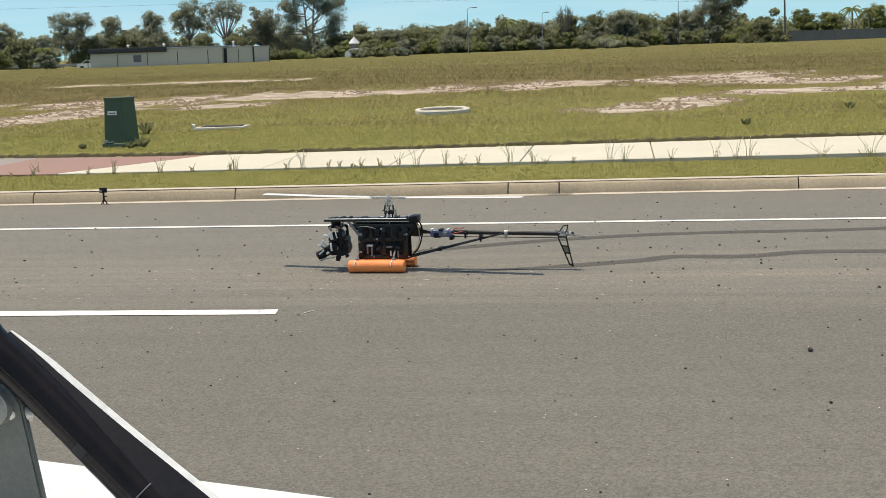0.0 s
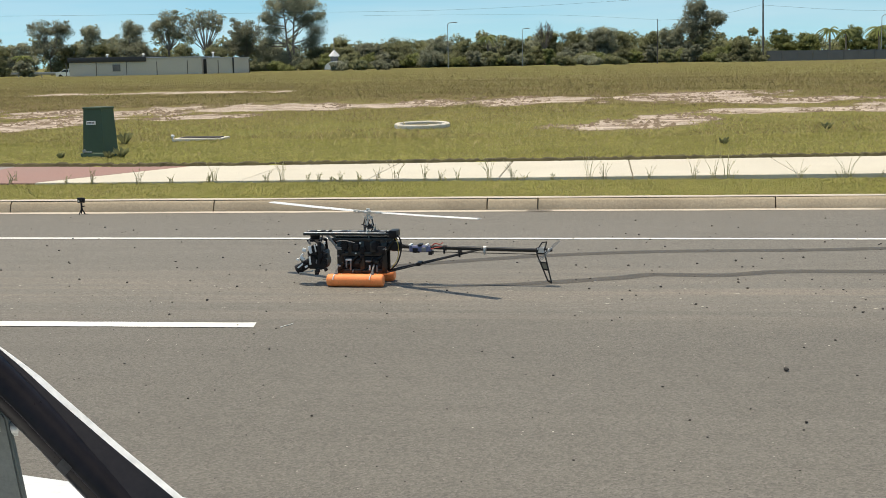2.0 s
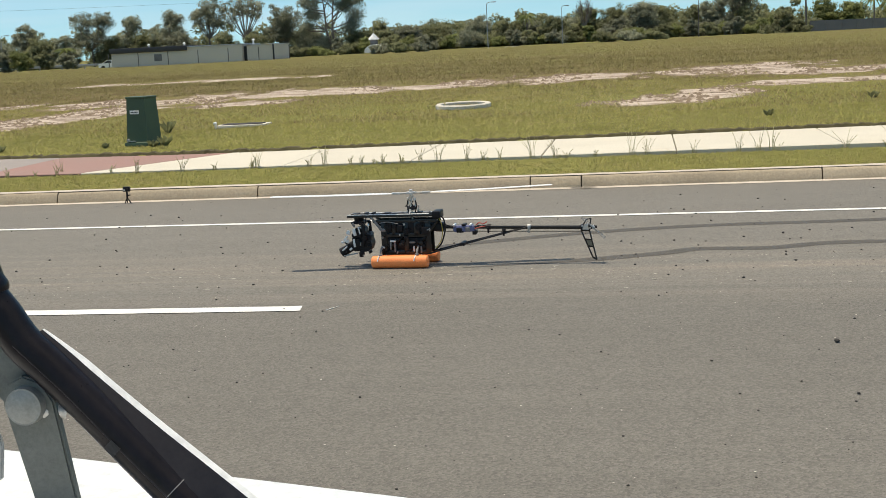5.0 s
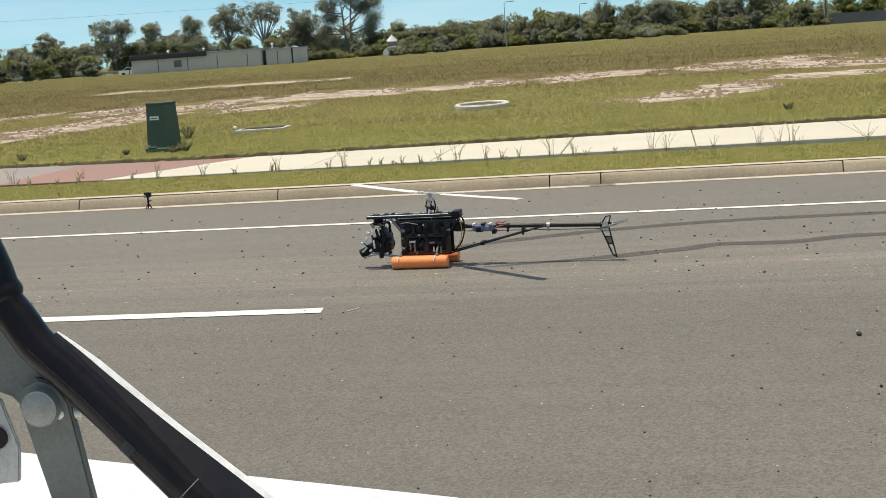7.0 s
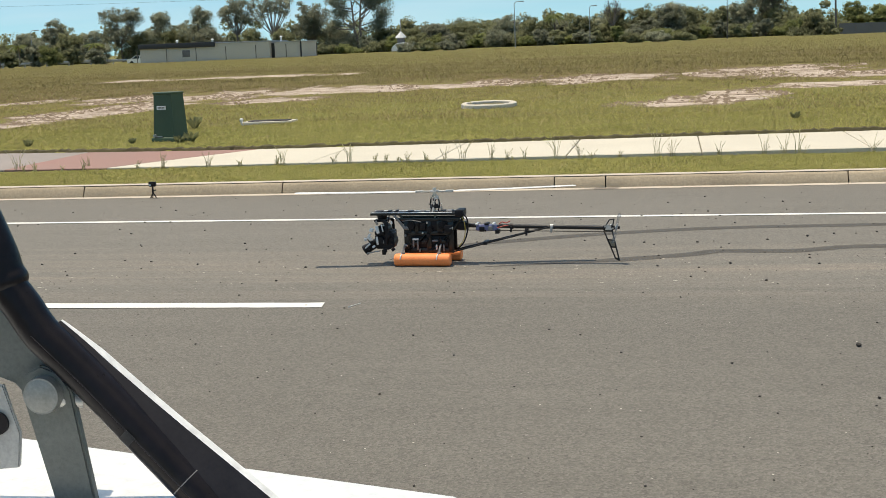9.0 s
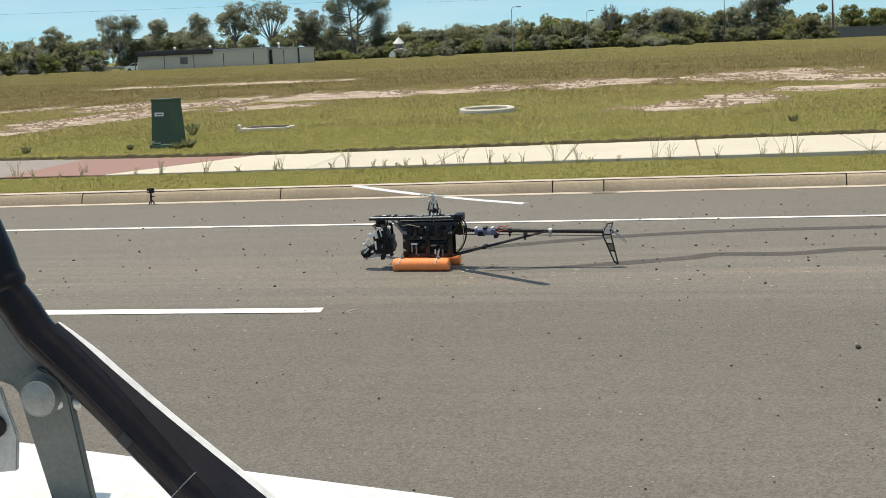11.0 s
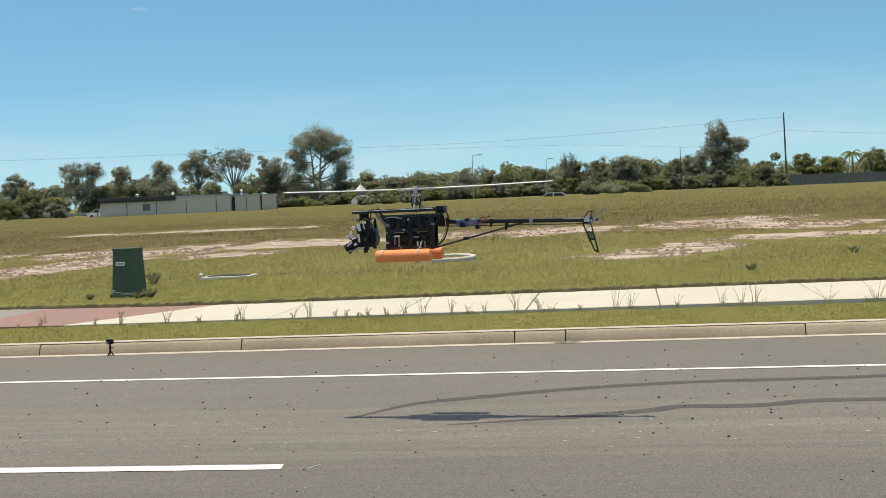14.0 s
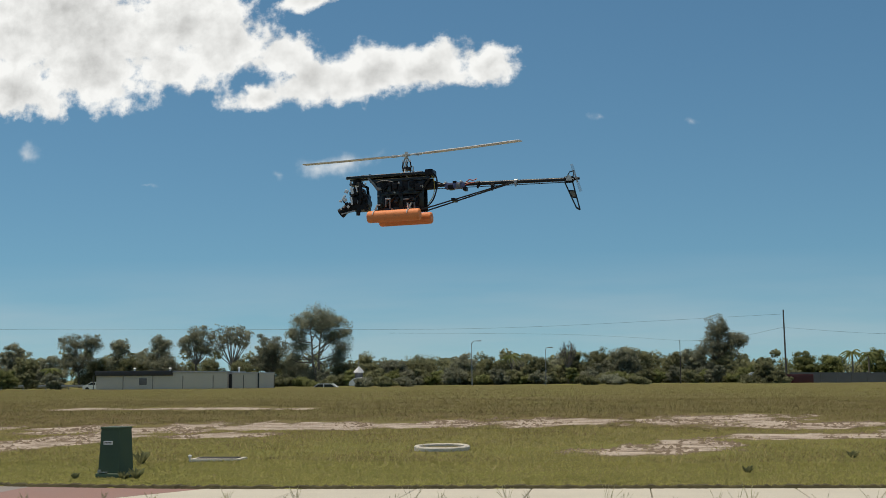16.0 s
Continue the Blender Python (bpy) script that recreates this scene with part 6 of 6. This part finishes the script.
    prism(bm, [(1.122, 0.220), (1.166, 0.218), (1.158, 0.252), (1.134, 0.256)], -0.0235, -0.0205)
    part("tail_plate", bm, STEEL, ob, "bright metal cheek plate")
    for x, z in ((1.122, 0.243), (1.138, 0.228), (1.155, 0.246), (1.172, 0.230), (1.19, 0.238)):
        bm = bmesh.new()
        rod(bm, (x, -0.027, z), (x, 0.027, z), 0.0055, seg=10)
        part("bolt", bm, STEEL, ob)
    bm = bmesh.new()
    for p, q, w in (((1.112, 0.212), (1.185, 0.03), 0.005), ((1.165, 0.212), (1.208, 0.018), 0.005), ((1.182, 0.035), (1.210, 0.018), 0.006), ((1.135, 0.155), (1.176, 0.15), 0.004), ((1.152, 0.108), (1.186, 0.103), 0.005), ((1.112, 0.21), (1.168, 0.21), 0.005),
                    ((1.118, 0.235), (1.150, 0.285), 0.004), ((1.150, 0.283), (1.180, 0.288), 0.004), ((1.168, 0.24), (1.178, 0.288), 0.004)):
        a, b = Vector((p[0], 0, p[1])), Vector((q[0], 0, q[1]))
        rod(bm, a, b, w, seg=6)
    part("fin", bm, CARBON, ob, "black carbon fin frame")
    bm = bmesh.new()
    prism(bm, [(1.137, 0.152), (1.174, 0.148), (1.184, 0.106), (1.155, 0.110)], 0.0, 0.003)
    part("fin_panel", bm, FINTAN, ob, "translucent tan fin panel")
    bm = bmesh.new()
    rod(bm, (0, -0.012, 0), (0, 0.02, 0), 0.008, seg=12)
    box(bm, (-0.03, -0.005, -0.005), (0.03, 0.005, 0.005), 0.002)
    tail = new("tail_rotor", finish("tail_rotor", bm, ALLOY))
    tail.parent = ob
    for s in (-1, 1):
        bm = bmesh.new()
        box(bm, (0.025, -0.0012, -0.008), (0.10, 0.0012, 0.012), 0.0008, Matrix.Rotation(0 if s > 0 else math.pi, 4, "Y"))
        part("tail_blade", bm, TAILBLADE, tail)
    # mast, swashplate and links stay with the body
    bm = bmesh.new()
    rod(bm, (0, 0, 0.30), (0, 0, 0.478), 0.005, seg=12)
    part("mast", bm, STEEL, ob)
    bm = bmesh.new()
    rod(bm, (0, 0, 0.372), (0, 0, 0.384), 0.034, 0.03, 20)
    rod(bm, (0, 0, 0.386), (0, 0, 0.396), 0.026, 0.022, 20)
    part("swashplate", bm, BLACK, ob)
    for k, (x0, z0, x1, z1) in enumerate(((-0.034, 0.40, -0.024, 0.43), (0.036, 0.40, 0.026, 0.43), (-0.024, 0.43, -0.006, 0.465), (0.026, 0.43, 0.008, 0.462), (-0.012, 0.395, 0.012, 0.43), (0.012, 0.395, -0.012, 0.43),
                                          (-0.012, 0.43, 0.010, 0.462), (0.012, 0.43, -0.010, 0.462), (-0.036, 0.40, -0.018, 0.352), (0.038, 0.40, 0.020, 0.352), (0.045, 0.345, 0.048, 0.40))):
        bm = bmesh.new()
        y = 0.014 * (-1) ** k
        rod(bm, (x0, y, z0), (x1, -y * 0.5, z1), 0.0042, seg=6)
        part("link", bm, (BLACK, BLACK, STEEL, STEEL)[k % 4], ob)
    for a in (0.4, 2.5, 4.6):
        bm = bmesh.new()
        rod(bm, (0.033 * math.cos(a), 0.033 * math.sin(a), 0.378), (0.05 * math.cos(a), 0.05 * math.sin(a), 0.345), 0.004, seg=6)
        rod(bm, (0.026 * math.cos(a), 0.026 * math.sin(a), 0.392), (0.03 * math.cos(a + 0.4), 0.03 * math.sin(a + 0.4), 0.45), 0.004, seg=6)
        part("link", bm, STEEL, ob)
    bm = bmesh.new()
    rod(bm, (0, 0, -0.02), (0, 0, 0.022), 0.011, 0.012, 14)
    box(bm, (-0.030, -0.010, -0.009), (0.030, 0.010, 0.009), 0.003)
    rod(bm, (-0.085, 0, 0), (0.085, 0, 0), 0.0062, seg=10)
    box(bm, (-0.012, -0.028, -0.005), (0.012, 0.028, 0.005), 0.002)
    rotor = new("main_rotor", finish("main_rotor", bm, STEEL))
    rotor.parent = ob
    rotor["label"] = "bright steel rotor head with two white blades"
    for s in (0, 1):
        turn = Matrix.Rotation(math.pi * s, 4, "Z")
        bm = bmesh.new()
        box(bm, (0.072, -0.011, -0.0075), (0.128, 0.011, 0.0075), 0.003, turn)
        rod(bm, turn @ Vector((0.085, 0, 0)), turn @ Vector((0.085, 0.030, -0.004)), 0.003, seg=6)
        part("blade_grip", bm, STEEL, rotor)
        bm = bmesh.new()
        sect = [(-0.026, 0.0), (-0.018, 0.0048), (0.002, 0.0055), (0.04, 0.001), (0.040, -0.001), (0.002, -0.0035), (-0.018, -0.0035)]
        ends = []
        for x, k, lift in ((0.118, 0.45, 0.0), (0.17, 1.0, 0.001), (0.5, 1.0, 0.004), (0.91, 1.0, 0.012), (0.93, 0.7, 0.012)):
            ends.append([bm.verts.new((x, y * k, z * k + lift)) for y, z in sect])
        for a, b in zip(ends, ends[1:]):
            for k in range(len(sect)):
                bm.faces.new((a[k], a[(k + 1) % len(sect)], b[(k + 1) % len(sect)], b[k]))
        bm.faces.new(ends[0][::-1])
        bm.faces.new(ends[-1])
        bmesh.ops.recalc_face_normals(bm, faces=bm.faces)
        bmesh.ops.transform(bm, matrix=turn, verts=bm.verts)
        part("rotor_blade", bm, BLADE, rotor, "long white rotor blade")
    return ob, rotor, tail


# ---------------------------------------------------------------- the vehicle beside the camera
def make_ute():
    """White tray corner with a black tubular bar, its pinned stay and bracket."""
    ob = thing("utility_tray", "white utility truck tray with a black tubular bar", "truck tray")
    turn = Matrix.Translation((-0.28, 1.349, 0)) @ Matrix.Rotation(radians(-16.4), 4, "Z")
    bm = bmesh.new()
    box(bm, (-2.6, -0.55, 0.55), (0.045, 0.006, 0.954), 0.006, turn)
    part("tray_side", bm, BODYWHITE, ob)
    bm = bmesh.new()
    box(bm, (-2.55, -0.50, 0.9545), (-0.06, -0.085, 0.9585), 0.001, turn)
    part("tray_cap", bm, BODYWHITE, ob)
    bm = bmesh.new()
    box(bm, (0.046, -0.16, 0.72), (0.066, -0.012, 0.938), 0.008, turn)
    part("tail_lamp", bm, LAMPRED, ob, "red tail lamp lens")
    for x in (-1.6,):
        bm = bmesh.new()
        p, q = turn @ Vector((x, -0.5, 0.36)), turn @ Vector((x, -0.24, 0.36))
        rod(bm, p, q, 0.36, seg=32)
        part("wheel", bm, TYRE, ob)
    bm = bmesh.new()
    box(bm, (-1.8, -0.45, 0.36), (-1.4, -0.1, 0.56), 0, turn)
    part("axle_box", bm, TRIMANDSHADE, ob)
    # the bar
    bm = bmesh.new()
    low = [(-0.724, 1.290, 1.202), (-0.708, 1.290, 1.181), (-0.689, 1.290, 1.151), (-0.663, 1.290, 1.125), (-0.624, 1.290, 1.085), (-0.583, 1.290, 1.040), (-0.535, 1.290, 0.988), (-0.488, 1.290, 0.936)]
    pipe(bm, spline(low, 6), 0.0214, 28)
    bar = part("bar", bm, BARBLACK, ob, "scuffed black tubular bar")
    bm = bmesh.new()
    up = [(-0.719, 1.291, 1.199), (-0.727, 1.291, 1.216), (-0.733, 1.291, 1.238), (-0.748, 1.292, 1.276), (-0.769, 1.292, 1.330), (-0.793, 1.293, 1.390), (-0.81, 1.293, 1.43)]
    pipe(bm, spline(up, 5), [0.0205, 0.0225, 0.0240, 0.0243, 0.0238] + [0.0232] * 26, 28)
    part("bar_sleeve", bm, BARBLACK, bar, "black plastic sleeve over the bar")
    bm = bmesh.new()
    d = (Vector(low[4]) - Vector(low[2])).normalized()
    c = Vector((-0.583, 1.290, 1.041))
    n1 = Vector((0, -1, 0))
    n2 = d.cross(n1).normalized()
    n2 = n2 if n2.z > 0 else -n2
    rows = [[bm.verts.new(c + d * l + 0.0222 * (n1 * math.cos(a) + n2 * math.sin(a))) for a in [radians(-44 + 6 * k) for k in range(9)]] for l in (-0.007, 0.007)]
    for k in range(8):
        bm.faces.new((rows[0][k], rows[0][k + 1], rows[1][k + 1], rows[1][k]))
    bmesh.ops.solidify(bm, geom=list(bm.faces), thickness=0.0004)
    part("tape_patch", bm, TAPE, bar, "small patch of grey tape")
    bm = bmesh.new()
    c = Vector((-0.530, 1.290, 0.983))
    rod(bm, c - d * 0.0006, c + d * 0.0006, 0.0217, seg=28)
    part("seam", bm, GREYPLASTIC, bar, "thin pale seam")
    # white ledge along the far upper side of the bar, and before it the bar's own upper face, its sheen painted as a
    # lighter grey
    rim = spline([(-0.669, 1.301, 1.161), (-0.639, 1.301, 1.135), (-0.609, 1.301, 1.107), (-0.548, 1.301, 1.053), (-0.490, 1.301, 1.004), (-0.430, 1.301, 0.953)], 4)
    core = spline([(-0.689, 1.2678, 1.151), (-0.663, 1.2678, 1.125), (-0.632, 1.2678, 1.094), (-0.583, 1.2678, 1.040), (-0.535, 1.2678, 0.988), (-0.478, 1.2678, 0.926)], 4)

    def ribbon(name, a_line, b_line, drop, mat, label):
        bm = bmesh.new()
        rows = [[bm.verts.new(p) for p in (a, b, b + drop, a + drop)] for a, b in zip(a_line, b_line)]
        for p, q in zip(rows, rows[1:]):
            for k in range(4):
                bm.faces.new((p[k], p[(k + 1) % 4], q[(k + 1) % 4], q[k]))
        bm.faces.new(rows[0])
        bm.faces.new(rows[-1][::-1])
        bmesh.ops.recalc_face_normals(bm, faces=bm.faces)
        part(name, bm, mat, ob, label)
    ribbon("skirt", core, rim, Vector((-0.002, 0.004, -0.002)), FACETGREY, "upper face of the black bar, its sky sheen put into a lighter grey")
    ledge = [p + Vector((0.0017, 0.0095, 0.0022)) * min(1, 0.3 + k / 9) for k, p in enumerate(rim)]
    ribbon("ledge", [p + Vector((0, 0, 0.0004)) for p in rim], ledge, Vector((-0.002, 0, -0.004)), BODYWHITE, "white sunlit ledge behind the bar")
    # bracket, stay and pin
    bm = bmesh.new()
    prism(bm, [(-0.80, 1.20), (-0.742, 1.20), (-0.70, 1.145), (-0.668, 1.098), (-0.675, 1.06), (-0.70, 1.055), (-0.73, 1.09), (-0.80, 1.115)], 1.298, 1.304)
    bmesh.ops.bevel(bm, geom=list(bm.edges), offset=0.001, segments=1, affect="EDGES")
    part("bracket", bm, CAST, ob, "grey cast bracket plate")
    bm = bmesh.new()
    prism(bm, [(-0.716, 1.085), (-0.709, 1.105), (-0.69, 1.114), (-0.668, 1.106), (-0.656, 1.085), (-0.638, 0.96), (-0.629, 0.90), (-0.675, 0.90), (-0.687, 0.96)], 1.284, 1.296)
    bmesh.ops.bevel(bm, geom=list(bm.edges), offset=0.0022, segments=2, affect="EDGES")
    part("stay", bm, CAST, ob, "grey flat steel stay")
    bm = bmesh.new()
    rod(bm, (-0.686, 1.284, 1.082), (-0.686, 1.272, 1.082), 0.0215, 0.0205, 32)
    rod(bm, (-0.686, 1.273, 1.082), (-0.686, 1.2715, 1.082), 0.0205, 0.0175, 32)
    rod(bm, (-0.686, 1.31, 1.082), (-0.686, 1.325, 1.078), 0.026, 0.024, 24)
    part("pin", bm, PINSTEEL, ob, "round steel pivot pin")
    bm = bmesh.new()
    rod(bm, (-0.672, 1.29, 1.073), (-0.650, 1.30, 1.070), 0.0095, 0.0085, 14)
    part("bolt", bm, STEEL, ob)
    bm = bmesh.new()
    prism(bm, [(-0.82, 1.07), (-0.738, 1.092), (-0.722, 1.035), (-0.727, 0.995), (-0.82, 0.985)], 1.286, 1.292)
    bmesh.ops.bevel(bm, geom=list(bm.edges), offset=0.0015, segments=2, affect="EDGES")
    plate = part("plate", bm, ALLOY, ob, "pale grey metal bracket plate")
    bm = bmesh.new()
    rod(bm, (-0.747, 1.287, 1.047), (-0.747, 1.282, 1.047), 0.013, seg=24)
    part("plug", bm, BARBLACK, plate, "black rubber plug")
    return ob


HELI, ROTOR, TAIL = make_helicopter()
make_ute()
car("parked_car", "white car parked beside the shed", -83.0, 196, float(ground_z(np.array([-83.0]), np.array([196.0]))[0]), 4.4, 1.45)
CAR = car("moving_car", "white sedan driving along the far road", 27, 205, 0.35, 4.6, 1.45)
VAN = car("moving_van", "white van driving along the far road", 20, 204, 0.25, 5.4, 2.0)
TRUCK = truck("lorry", "white-cabbed lorry with a maroon curtain trailer", 10.4, MAROON, 30, 204, 0.3)


# ---------------------------------------------------------------- what moves
def motions():
    hover = [(0, -1.548, 8.31, 0.0, 0.0, -3.0), (12.0, -1.548, 8.31, 0.0, 0.0, -3.0), (12.2, -1.548, 8.32, 0.02, -0.2, -3), (12.5, -1.557, 8.36, 0.095, -0.6, -3.5), (13.0, -1.532, 8.42, 0.371, -0.2, -4),
             (13.5, -1.459, 8.47, 0.703, 1.2, -4.5), (14.0, -1.401, 8.53, 1.044, 0.0, -5), (14.5, -1.334, 8.66, 1.421, 1.6, -5.5), (15.0, -1.303, 8.70, 1.846, 2.6, -6), (15.5, -1.333, 8.80, 2.291, 3.6, -6), (16.0, -1.439, 8.88, 2.635, 1.4, -6)]
    walk(HELI, [(t, pose(x, y, z, 0, -p, r)) for t, x, y, z, p, r in hover])
    # heading of the blades at each half second; in between the rotor spins steadily
    heading = [(0, -11), (0.5, -32), (1, -77), (1.5, -80), (2, -30), (2.5, 13), (3, 56), (3.5, 57), (4, -21), (4.5, 76), (5, 10), (5.5, -40), (6, 80), (6.5, 20), (7, -41), (7.5, -44), (8, -6), (8.5, 46), (9, 8),
               (9.5, -30), (10, 60), (10.5, 10), (11, -40), (11.5, 46), (12, 9), (12.5, -12), (13, -13), (13.5, 60), (14, 0), (14.5, 3), (15, 17), (15.5, 52), (16, -20)]
    # the disc leans back against the climbing body late in the climb
    lean = ([0, 14.3, 15, 15.5, 16], [0, 0, 9, 11, 2])

    def disc(t, a):
        return Matrix.Translation((0, 0, 0.481)) @ Matrix.Rotation(radians(float(np.interp(t, *lean))), 4, "Y") @ Matrix.Rotation(radians(a), 4, "Z")
    rows, angle = [(0, disc(0, heading[0][1]))], heading[0][1]
    for (t0, a0), (t1, a1) in zip(heading, heading[1:]):
        step = angle - 1180
        goal = a1 + 180 * round((step - a1) / 180)
        for k in range(1, 16):
            rows.append((t0 + k / 30, disc(t0 + k / 30, angle + (goal - angle) * k / 15)))
        angle = goal
    walk(ROTOR, rows)
    walk(TAIL, [(k / 30, pose(1.195, -0.034, 0.233, 0, (15 + 77 * k) % 360, 0)) for k in range(481)])
    def road(x, y):
        return pose(x, y, float(ground_z(np.array([x]), np.array([y]))[0]))
    walk(CAR, [(t, road(27.3 - 24.0 * (t - 3), 205)) for t in (0, 2, 4, 6, 8, 16)])
    walk(VAN, [(t, road(17.9 - 18.3 * (t - 12.4), 204)) for t in (0, 8, 10, 11, 12, 13, 14, 15, 16)])
    walk(TRUCK, [(t, road(25.7 - 15.0 * (t - 15.5), 206)) for t in (0, 8, 12, 13, 14, 15, 16)])


motions()
